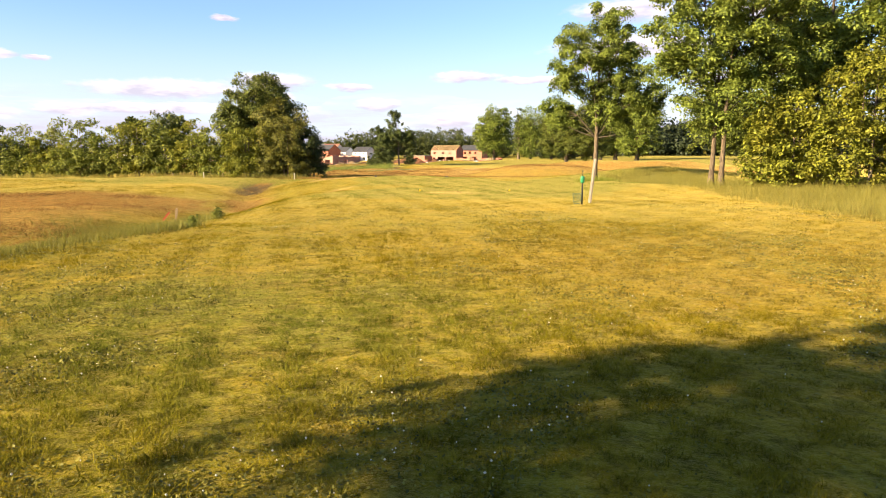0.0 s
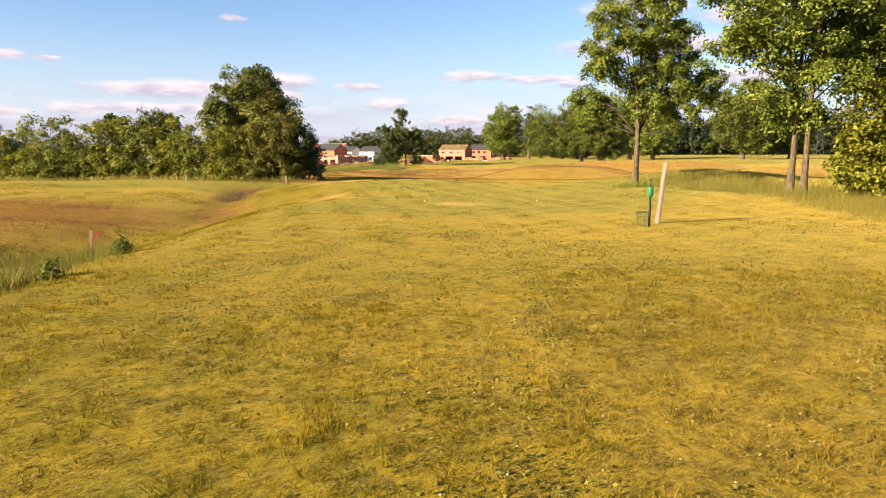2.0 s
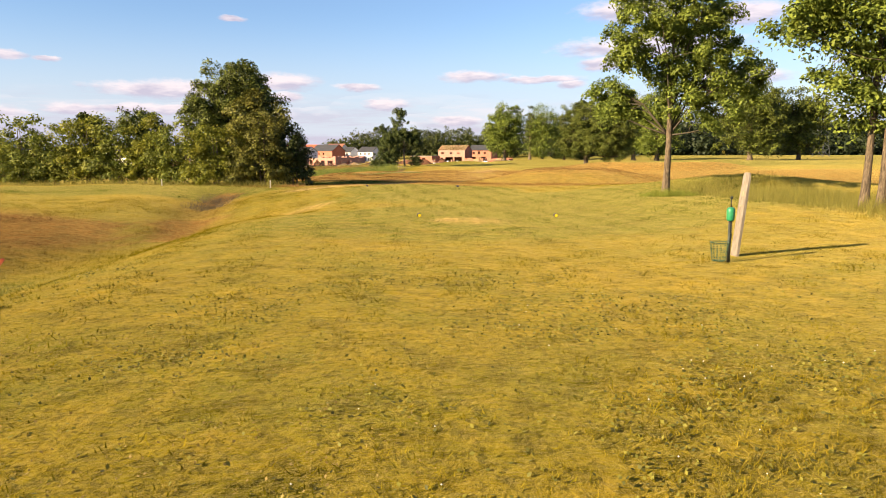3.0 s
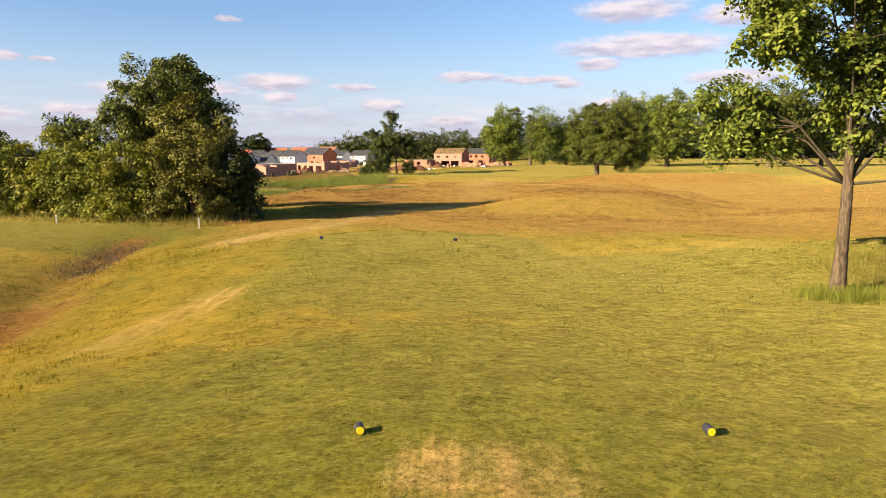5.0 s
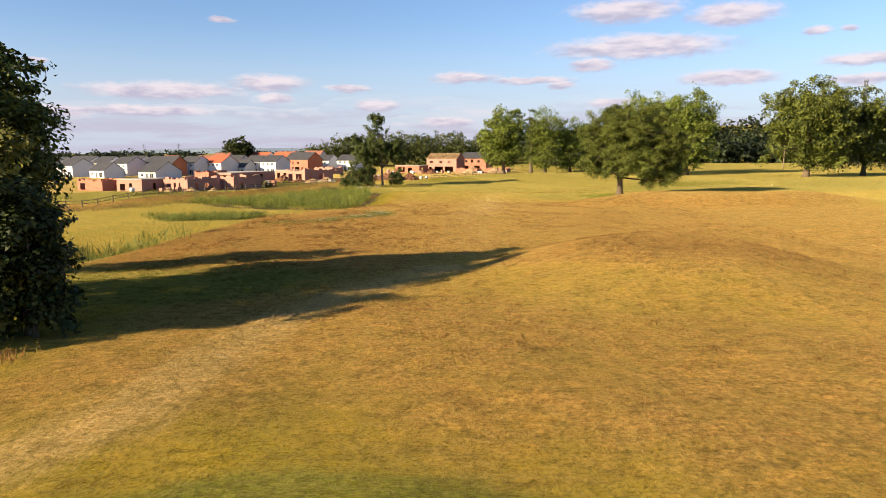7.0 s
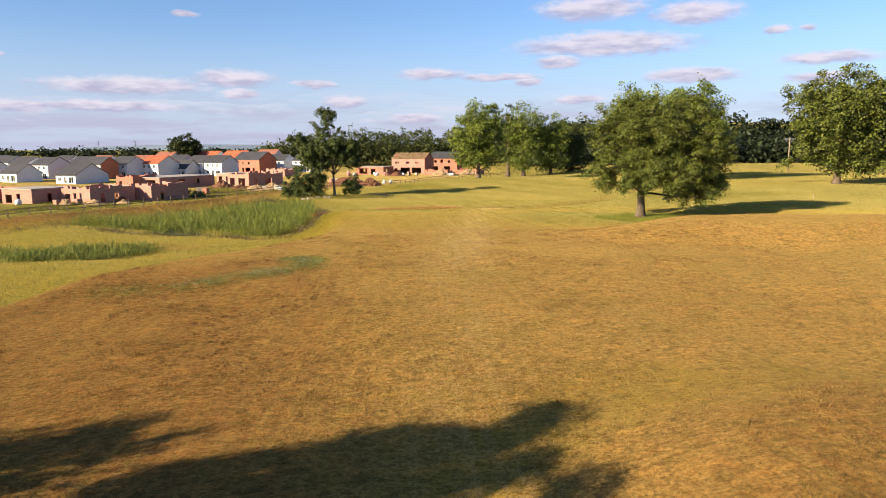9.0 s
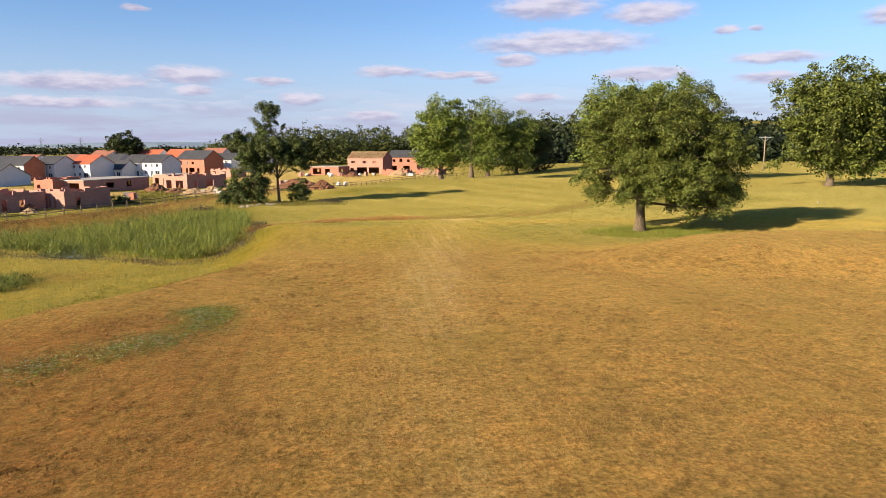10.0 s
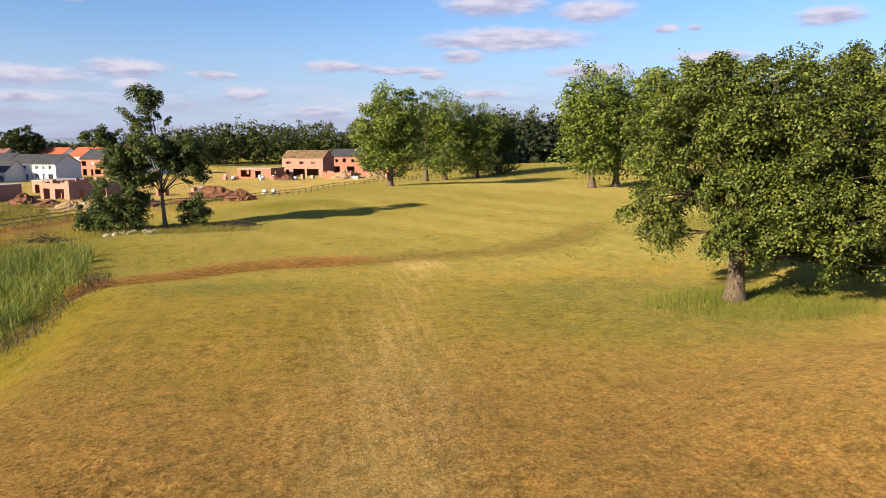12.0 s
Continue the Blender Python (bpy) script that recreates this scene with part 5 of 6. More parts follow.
RAW = "roofless shell of raw clay brick walls on the building site"
brick_shell(RAW, (-52.0, 229.5), -30, 7.5, 9.5, 3.0, [(0.9, 0, 1.8, 2.1), (3.2, 0, 3.9, 2.2), (4.6, 0, 5.2, 2.2)], [(2.0, 0, 3.0, 2.1)], ragged=True, seed=3)
brick_shell(RAW, (-61.0, 222.5), -30, 8.5, 10, 2.9, [(1.0, 0.2, 2.6, 1.9), (3.6, 0, 4.4, 2.1), (5.4, 0, 6.0, 2.1)], [(2.0, 0, 3.0, 2.1), (5, 0, 6, 2.0)], ragged=True, seed=4)
brick_shell(RAW, (-72.5, 222), -26, 8.5, 9, 2.9, [(1.0, 0.3, 2.8, 1.9), (4.2, 0, 5.2, 2.1)], [(3.0, 0, 4.0, 2.1)], slab=True, seed=5)
brick_shell(RAW, (-84.0, 226), -26, 9, 9, 2.4, [(1.0, 0.3, 2.8, 1.9)], [(3.0, 0, 4.0, 2.1)], ragged=True, mat=BRICK, seed=6)
brick_shell(RAW, (-73.5, 274), -26, 6, 8, 3.2, [(1.0, 0, 2.0, 2.1)], [], ragged=True, mat=BRICK, seed=7)
brick_shell("long single-storey brick shell under a raw concrete slab", (-66.0, 281), -26, 11, 21, 2.9, [(1.6, 0.6, 4.6, 2.4), (6.4, 0, 9.6, 2.4)], [(6.5, 0.9, 9.0, 2.3), (13.0, 0.9, 14.6, 2.3)], slab=True, mat=PALE_BRICK, seed=8)
brick_shell(RAW, (-44.5, 288), -36, 9, 13, 3.4, [(1.0, 0, 3.0, 2.3), (4.6, 0, 7.4, 2.3)], [(2.0, 0, 3.0, 2.1), (6.0, 0, 8.4, 2.3)], ragged=True, seed=9)
brick_shell(RAW, (-54.0, 304), -36, 8, 9, 3.0, [(1.0, 0, 2.6, 2.2), (4.4, 0, 6.0, 2.2)], [], slab=True, seed=10)
brick_shell("low brick shell under a concrete slab", (-13.0, 362), -25, 12, 9, 3.0, [(1.2, 0.4, 5.0, 2.5), (6.4, 0, 8.4, 2.3)], [(2.0, 0.9, 3.5, 2.2)], slab=True, mat=BRICK, seed=11)
brick_shell(RAW, (12.0, 352), -25, 10, 5, 1.7, [(4.0, 0, 5.0, 1.5)], [], ragged=True, mat=BRICK, inner=False, seed=12)
brick_shell(RAW, (25.0, 358), -25, 10, 6, 1.6, [(3.0, 0, 5.5, 1.4)], [], ragged=True, mat=BRICK, inner=False, seed=13)
brick_shell(RAW, (-48.0, 350), -30, 9, 8, 2.6, [(1.0, 0, 2.4, 2.2), (5.0, 0, 6.8, 2.2)], [(2, 0, 3, 2)], ragged=True, seed=14)


def heap(label, at, wide, tall, material, seed, name="earth_mound"):
    q = random.Random(seed)
    s = Shape()
    n, k = 22, 7
    z = ground_z(*at)
    for j in range(k):
        u = j / k
        for i in range(n):
            a = 2 * math.pi * i / n
            w = wide * (1 - u) * (1 + 0.18 * math.sin(2 * a + seed) + q.uniform(-0.16, 0.16))
            s.v.append(Vector((at[0] + w * math.cos(a), at[1] + 0.75 * w * math.sin(a), z - 0.25 + (tall + 0.25) * (u ** 0.8) + (q.uniform(-0.11, 0.11) * tall if j else 0))))
    s.v.append(Vector((at[0], at[1], z + tall)))
    for j in range(k - 1):
        for i in range(n):
            a, b = j * n + i, j * n + (i + 1) % n
            s.f.append((a, b, b + n, a + n))
    for i in range(n):
        s.f.append(((k - 1) * n + i, (k - 1) * n + (i + 1) % n, k * n))
    tagged(new(name, s.mesh(name, material)), label, "mound")


for i, (x, y, w, t, m) in enumerate([(-9.5, 264, 3.2, 2.3, EARTH), (-16.0, 280, 6, 2.4, EARTH), (-19, 290, 5, 2.0, EARTH), (-4.0, 345, 4, 1.8, EARTH), (14, 350, 5.5, 2.6, SAND), (24, 352, 4.5, 2.2, SAND),
                                    (-58.0, 213.5, 2.0, 1.1, SAND), (-54.0, 217, 1.6, 0.9, SAND), (-63.5, 214, 1.8, 1.2, SAND), (-30, 262, 3.4, 1.6, EARTH), (-24, 258, 3.2, 1.3, EARTH), (-34.5, 262, 3.2, 1.8, SAND), (-20, 263, 2.5, 1.0, EARTH), (-63, 221.5, 3.6, 2.6, EARTH), (-57.5, 222.5, 2.6, 2.0, EARTH), (-50, 272, 3.6, 2.2, EARTH), (-44, 268, 4.0, 1.3, EARTH), (-38.4, 261, 3.4, 1.5, SAND)]):
    heap("mound of loose reddish soil on the building site" if m == EARTH else "mound of yellow building sand", (x, y), w, t, m, 90 + i, "earth_mound" if m == EARTH else "sand_mound")


# post-and-rail fence along the estate
def fence():
    ob = thing("rail_fence", "dark wooden post-and-rail fence along the estate", "fence")
    post = Shape().box(-0.07, -0.07, -0.3, 0.07, 0.07, 1.2).mesh("post", FENCE_WOOD)
    pts = []
    for (ax, ay), (bx, by) in zip(FENCE, FENCE[1:]):
        n = max(1, round(math.hypot(bx - ax, by - ay) / 2.6))
        pts += [(ax + (bx - ax) * k / n, ay + (by - ay) * k / n) for k in range(n)]
    for (ax, ay), (bx, by) in zip(pts, pts[1:]):
        p = part("post", post, ob)
        p.matrix_basis = pose(ax, ay, ground_z(ax, ay))
        s = Shape()
        for h in (0.55, 1.05):
            s.tube([(ax, ay, ground_z(ax, ay) + h), (bx, by, ground_z(bx, by) + h)], [0.055, 0.055], 5)
        part("rail", s.mesh("rail", FENCE_WOOD), ob)


fence()


# brick stacks, bags and boards left about the site
def brick_stack(at, turn, w, d, h, mat):
    ob = thing("brick_pallet", "wrapped stack of clay blocks on a wooden pallet", "building material", (at[0], at[1], ground_z(*at)), turn, "stacks on the site")
    s = Shape()
    for k in range(3):
        s.box(-w / 2, -d / 2 + k * (d - 0.1) / 2, 0, w / 2, -d / 2 + k * (d - 0.1) / 2 + 0.1, 0.1)
    s.box(-w / 2, -d / 2, 0.1, w / 2, d / 2, 0.14)
    part("pallet", s.mesh("pallet", BATTEN), ob)
    n = max(1, round(h / 0.25))
    for k in range(n):
        e = 0.02 * (k % 2)
        s = Shape().box(-w / 2 + 0.03 + e, -d / 2 + 0.03 + e, 0.141 + k * h / n, w / 2 - 0.03 - e, d / 2 - 0.03 - e, 0.141 + (k + 1) * h / n)
        part("block_layer", s.mesh("block_layer", mat), ob)


def big_bag(at, r):
    ob = thing("big_bag", "white woven bag of building sand", "bag", (at[0], at[1], ground_z(*at)), r.uniform(0, 90), "bags on the site")
    s = Shape().tube([(0, 0, 0), (0, 0, 0.06), (0, 0, 0.45), (0, 0, 0.8), (0, 0, 0.95)], [0.42, 0.52, 0.58, 0.52, 0.34], 10)
    part("bag", s.mesh("bag", RENDER_WHITE, True), ob)
    for a in range(4):
        c, q = math.cos(a * 1.571 + 0.785), math.sin(a * 1.571 + 0.785)
        part("loop", Shape().tube([(c * 0.35, q * 0.35, 0.9), (c * 0.4, q * 0.4, 1.15), (c * 0.28, q * 0.28, 1.0)], [0.03, 0.03, 0.03], 5).mesh("loop", RENDER_WHITE, True), ob)


q = random.Random(8)
for cx, cy, sx, sy, n in ((-2, 348, 12, 6, 9), (20, 348, 9, 5, 6), (-16, 352, 7, 5, 6), (-24, 296, 6, 8, 5), (-66, 214, 7, 2.5, 4), (-47, 246, 4, 5, 4), (-34, 258, 5, 3, 4)):
    for k in range(n):
        at = (cx + q.uniform(-sx, sx), cy + q.uniform(-sy, sy))
        if k % 3 == 2:
            big_bag(at, q)
        else:
            brick_stack(at, q.uniform(-60, 30), q.uniform(1.0, 1.4), q.uniform(0.9, 1.2), q.uniform(0.7, 1.4), q.choice((BRICK, PALE_BRICK, CONCRETE)))
for x, y in ((-6.6, 285.5), (-4.8, 287)):
    big_bag((x, y), q)


# ---- grass, reeds and weeds: beyond counting ----
def turf_blade_material():
    """Blades take the tint of the turf that they grow in."""
    mat, t, b = shader("turf blades", 0.9, 0, 0.0)
    att = t.nodes.new("ShaderNodeVertexColor")
    att.layer_name = "zones"
    z = t.nodes.new("ShaderNodeSeparateColor")
    t.links.new(att.outputs["Color"], z.inputs[0])
    geo = t.nodes.new("ShaderNodeNewGeometry")
    rnd = geo.outputs["Random Per Island"]
    base = blend(t, rnd, (0.128, 0.106, 0.008), (0.244, 0.184, 0.014))
    brown = blend(t, rnd, (0.190, 0.102, 0.032), (0.362, 0.214, 0.080))
    green = blend(t, rnd, (0.072, 0.096, 0.012), (0.172, 0.186, 0.032))
    c = blend(t, span(t, z.outputs[2], 0.1, 0.85), base, brown)
    c = blend(t, span(t, z.outputs[1], 0.15, 0.8), c, green)
    c = blend(t, span(t, z.outputs[0], 0.2, 0.9), c, blend(t, rnd, (0.40, 0.26, 0.13), (0.58, 0.42, 0.24)))
    c = blend(t, span(t, att.outputs["Alpha"], 0.2, 0.8), c, blend(t, rnd, (0.085, 0.045, 0.018), (0.21, 0.115, 0.046)))
    c = mottled(t, c)
    t.links.new(c, b.inputs["Base Color"])
    tr = t.nodes.new("ShaderNodeBsdfTranslucent")
    t.links.new(c, tr.inputs["Color"])
    mx = t.nodes.new("ShaderNodeMixShader")
    mx.inputs[0].default_value = 0.22
    t.links.new(b.outputs[0], mx.inputs[1]), t.links.new(tr.outputs[0], mx.inputs[2])
    t.links.new(mx.outputs[0], t.nodes["Material Output"].inputs["Surface"])
    return mat


BLADES = turf_blade_material()


def blades(x, y, tall, wide, g, lean=0.5, sink=0.01):
    """Grass blades as slim triangles that lean at random, standing on the ground."""
    n = len(x)
    z = height(x, y) - sink
    a = g.random(n) * 6.2832
    h = tall * (0.55 + 0.8 * g.random(n))
    w = wide * (0.7 + 0.6 * g.random(n)) * 0.5
    b = g.random(n) * 6.2832
    ln = h * lean * g.random(n)
    p = np.stack([x, y, z], -1)
    side = np.stack([np.cos(a) * w, np.sin(a) * w, np.zeros(n)], -1)
    tip = p + np.stack([np.cos(b) * ln, np.sin(b) * ln, h], -1)
    return np.stack([p - side, p + side, tip], 1)


def laid(name, label, corners, material, x, y, category="grass"):
    me = tris_mesh(name, corners, material)
    col = me.color_attributes.new("zones", "FLOAT_COLOR", "POINT")
    z = np.repeat(zones(x, y), 3, 0)
    col.data.foreach_set("color", z.reshape(-1).astype(np.float32))
    return tagged(new(name, me), label, category, kind="stuff")


def patchy(x, y, scale, seed):
    """A soft pattern between 0 and 1."""
    g = np.random.default_rng(seed)
    v = np.zeros_like(x)
    for k in range(7):
        f, a, p = scale * (0.6 + 0.35 * k), g.random() * 6.28, g.random(2) * 6.28
        v += np.sin(f * (x * np.cos(a) + y * np.sin(a)) + p[0]) / (1 + 0.3 * k)
    return 0.5 + 0.5 * np.tanh(v)


def mown():
    g = np.random.default_rng(77)
    xs, ys, ts, ws = [], [], [], []
    for y0, y1, half0, half1, per, tall, wide in ((2.6, 9, 4.5, 8, 2700, 0.034, 0.008), (9, 18, 8, 14, 800, 0.036, 0.010), (18, 40, 13, 16, 220, 0.034, 0.014), (40, 72, 15, 16, 130, 0.042, 0.017),
                                                  (72, 112, 20, 24, 60, 0.034, 0.022), (112, 152, 24, 26, 40, 0.034, 0.024), (152, 205, 28, 32, 26, 0.05, 0.035)):
        n = int((y1 - y0) * (half0 + half1) * per)
        y = y0 + (y1 - y0) * g.random(n)
        mid, h = swath(y)
        x = (2 * g.random(n) - 1) * h + mid
        nap = patchy(x, y, np.where(y < 18, 11.0, np.where(y < 72, 5.5, 3.6)), 6)
        keep = (g.random(n) < (0.4 + 0.6 * patchy(x, y, 1.1, 5)) * (0.25 + 0.75 * nap)) & (g.random(n) > zones(x, y)[:, [0, 3]].max(1) * 0.85)
        x, y, nap = x[keep], y[keep], nap[keep]
        xs.append(x), ys.append(y), ts.append(tall * (0.4 + 1.25 * nap)), ws.append(np.full(len(x), wide))
    x, y, t, w = (np.concatenate(v) for v in (xs, ys, ts, ws))
    t = t * (0.75 + 0.5 * patchy(x, y, 2.3, 9))
    laid("mown_grass", "short dry yellow green grass of the fairway", blades(x, y, t * 1.2, w, g, 1.7), BLADES, x, y)


mown()


def tufts(name, label, count, box, per, tall, spread, wide, seed, inside):
    """Clumps of coarser blades that give the turf its uneven nap."""
    g = np.random.default_rng(seed)
    cx, cy = box[0] + (box[2] - box[0]) * g.random(count), box[1] + (box[3] - box[1]) * g.random(count)
    k = g.random(count) < inside(cx, cy)
    cx, cy = np.repeat(cx[k], per), np.repeat(cy[k], per)
    n = len(cx)
    size = np.repeat(0.5 + g.random(n // per), per)
    x, y = cx + g.normal(size=n) * spread * size, cy + g.normal(size=n) * spread * size * 0.8
    laid(name, label, blades(x, y, tall * size, wide, g, 1.7), BLADES, x, y)


tufts("turf_tufts", "coarse little tufts in the turf of the tee", 13000, (-11, 3, 11, 20), 13, 0.062, 0.045, 0.009, 12, lambda x, y: smooth(0.3, 0.9, patchy(x, y, 0.9, 4)))
tufts("dry_tufts", "rough dry tufts about the ditch", 9000, (-42, 14, -8, 66), 9, 0.11, 0.22, 0.022, 15, lambda x, y: smooth(0.3, 0.9, patchy(x, y, 0.6, 9)) * (1 - smooth(-12, -7, x)))
tufts("dry_tufts", "coarse dry tufts in the worn fairway", 34000, (-20, 72, 30, 156), 9, 0.10, 0.10, 0.028, 14, lambda x, y: smooth(0.1, 0.85, patchy(x, y, 0.5, 7)) * (0.25 + 0.75 * patchy(x, y, 2.6, 17)))


def clover():
    """Low broad leaves in patches, with a few white heads."""
    g = np.random.default_rng(31)
    n = 250000
    y = 2.6 + 29 * g.random(n) ** 1.9
    x = (2 * g.random(n) - 1) * (3.5 + 0.62 * np.minimum(y, 20))
    keep = g.random(n) < (0.12 + 0.88 * smooth(0.35, 0.95, patchy(x, y, 0.9, 3))) * (0.12 + 0.88 * patchy(x, y, 3.4, 8)) * (1 - smooth(18, 31, y))
    x, y = x[keep], y[keep]
    n = len(x)
    p = np.stack([x, y, height(x, y) + 0.010 + 0.055 * patchy(x, y, 9.0, 18) * g.random(n)], -1)
    nrm = g.normal(size=(n, 3)) * 0.6 + np.array([0, 0, 1])
    nrm /= np.linalg.norm(nrm, axis=1)[:, None]
    a = np.cross(nrm, g.normal(size=(n, 3)))
    a /= np.linalg.norm(a, axis=1)[:, None]
    s = (0.008 + 0.008 * g.random(n) + 0.0005 * y)[:, None]
    b = np.cross(nrm, a)
    quads = np.stack([p - a * s, p + b * s * 0.7, p + a * s, p - b * s * 0.7], 1)
    tagged(new("clover", quads_mesh("clover", quads, WEED_LEAF)), "patches of low green clover in the turf", "weeds", kind="stuff")
    k = g.choice(n, 900, replace=False)
    s = Shape()
    for i in k:
        r = 0.006 + 0.005 * g.random()
        c = Vector(p[i]) + Vector((0, 0, 0.03))
        b0 = len(s.v)
        s.v += [c + Vector(d) * r for d in ((1, 0, 0), (0, 1, 0), (-1, 0, 0), (0, -1, 0), (0, 0, 1), (0, 0, -1))]
        s.f += [tuple(b0 + j for j in q) for q in ((0, 1, 4), (1, 2, 4), (2, 3, 4), (3, 0, 4), (1, 0, 5), (2, 1, 5), (3, 2, 5), (0, 3, 5))]
    tagged(new("clover_heads", s.mesh("clover_heads", PETAL)), "small off-white clover heads in the turf", "flowers", kind="stuff")


clover()


def clover_patch():
    """The curved patch of flowering clover on the worn fairway."""
    g = np.random.default_rng(91)
    n = 110000
    x, y = -18.5 + 14 * g.random(n), 120.5 + 17 * g.random(n)
    k = g.random(n) < np.exp(-(to_line(x, y, CLOVER) / 1.35) ** 2) * (0.2 + 0.8 * patchy(x, y, 1.6, 21)) * (0.35 + 0.65 * smooth(-15, -11, x))
    x, y = x[k], y[k]
    n = len(x)
    p = np.stack([x, y, height(x, y) + 0.03 + 0.06 * g.random(n)], -1)
    a = g.normal(size=(n, 3)) * np.array([1, 1, 0.4])
    a /= np.linalg.norm(a, axis=1)[:, None]
    b = np.cross(np.array([0, 0, 1.0]) + g.normal(size=(n, 3)) * 0.3, a)
    b /= np.linalg.norm(b, axis=1)[:, None]
    s = (0.018 + 0.02 * g.random(n))[:, None]
    quads = np.stack([p - a * s, p + b * s, p + a * s, p - b * s], 1)
    cut = int(n * 0.86)
    tagged(new("clover", quads_mesh("clover", quads[:cut], BUSH_LEAF)), "green clover patch on the worn fairway", "weeds", kind="stuff")
    tagged(new("clover_heads", quads_mesh("clover_heads", (quads[cut:] - p[cut:, None]) * 0.7 + p[cut:, None] + np.array([0, 0, 0.05]), PETAL)), "off-white clover flowers on the fairway", "flowers", kind="stuff")


clover_patch()


def litter():
    """Dry curled leaves and bits of straw lying in the worn turf."""
    g = np.random.default_rng(57)
    n = 50000
    y = 6 + 16 * g.random(n)
    x = (2 * g.random(n) - 1) * (4 + 0.75 * y)
    k = g.random(n) < smooth(0.45, 0.95, patchy(x, y, 0.8, 11)) * patchy(x, y, 3.1, 12)
    x, y = x[k], y[k]
    n = len(x)
    p = np.stack([x, y, height(x, y) + 0.02 + 0.03 * g.random(n)], -1)
    a = g.normal(size=(n, 3))
    a /= np.linalg.norm(a, axis=1)[:, None]
    b = np.cross(a, g.normal(size=(n, 3)))
    b /= np.linalg.norm(b, axis=1)[:, None]
    s = (0.008 + 0.010 * g.random(n))[:, None]
    quads = np.stack([p - a * s, p + b * s * 0.7, p + a * s, p - b * s * 0.7], 1)
    tagged(new("leaf_litter", quads_mesh("leaf_litter", quads, DRY_LEAF)), "dry curled leaves strewn over the worn turf", "leaves", kind="stuff")


litter()


def tall_grass(name, label, material, count, tall, wide, inside, box, seed, lean=0.9):
    g = np.random.default_rng(seed)
    x, y = box[0] + (box[2] - box[0]) * g.random(count), box[1] + (box[3] - box[1]) * g.random(count)
    k = g.random(count) < inside(x, y)
    x, y = x[k], y[k]
    me = tris_mesh(name, blades(x, y, tall * (0.6 + 0.6 * patchy(x, y, 0.8, seed)), wide, g, lean, 0.03), material)
    tagged(new(name, me), label, "grass", kind="stuff")


def near(line, w):
    return lambda x, y: np.exp(-(to_line(x, y, line) / w) ** 2)


tall_grass("rough_grass", "tall pale grass of the rough beside the tee", TALL_LEAF, 90000, 0.50, 0.014,
           lambda x, y: smooth(0, 1.5, x - np.interp(y, [16, 24, 30, 36, 42, 50], [12.6, 12.2, 12.4, 12.8, 11.6, 10.8])) * (1 - smooth(0, 3, x - np.interp(y, [16, 30, 40, 50], [30, 26, 18, 16]))), (10, 15, 30, 51), 1)
def ditch_side(x, y):
    e = np.interp(y, [8, 12.2, 18.5, 23, 28], [-9.2, -8.3, -6.6, -7.2, -9.4]) - x
    return smooth(0, 1.0, e) * (1 - smooth(3.5, 7.5, e)) * (1 - smooth(26.5, 30, y)) * (0.35 + 0.65 * patchy(x, y, 1.2, 2))


tall_grass("ditch_grass", "tall green grass in the ditch", DITCH_LEAF, 110000, 0.26, 0.018, ditch_side, (-18, 9, -6, 30), 2, 1.1)
tall_grass("ditch_grass", "dry tufts along the bare ditch", DRY_LEAF, 7000, 0.16, 0.022, near([(-13.6, 42), (-15.4, 53), (-17.2, 60), (-17.8, 69), (-17, 76)], 1.9), (-22, 38, -9, 78), 3)
# blades added to darken the ditch bed, partly standing for its shade
tall_grass("ditch_grass", "dark withered growth added to darken the dry ditch", DEAD_LEAF, 16000, 0.22, 0.03, near([(-17.0, 60), (-17.9, 67)], 0.9), (-21, 57, -14, 70), 28)
tall_grass("hedge_grass", "unmown pale grass at the hedge's foot", TALL_LEAF, 30000, 0.55, 0.03, near([(-70, 82), (-46, 79), (-30, 76), (-15, 73.4)], 1.3), (-72, 70, -12, 85), 4)
tall_grass("oak_grass", "ring of unmown grass round the oak's foot", GRASS_LEAF, 36000, 0.36, 0.03, lambda x, y: 0.9 * ell(x, y, 31.5, 166.2, 6.8, 3.8, 0.3), (22, 160, 42, 172), 5)
tall_grass("oak_grass", "tuft of unmown grass round the young oak's foot", GRASS_LEAF, 5000, 0.34, 0.016, lambda x, y: ell(x, y, 10.5, 46.9, 1.3, 1.0, 0.4), (8.8, 45.5, 12.2, 48.4), 10)
tall_grass("bank_grass", "long green grass on the pond's banks", TALL_LEAF, 60000, 0.26, 0.05, lambda x, y: smooth(0.15, 0.7, pond_side(x, y)) * 0.7 * smooth(-46, -36, x), (-50, 96, -8, 215), 6)
tall_grass("rust_weeds", "rust red dry weeds at the hedge's foot", RUST_LEAF, 5000, 0.42, 0.03, near([(-14.6, 73.2), (-13.8, 74.0)], 0.7), (-18, 70, -11, 77), 7)
tall_grass("verge_grass", "rough brown grass below the estate fence", DRY_LEAF, 70000, 0.36, 0.045, near([(ax + 2.5, ay - 3) for ax, ay in FENCE[:9]], 3.6), (-72, 160, -14, 245), 8)

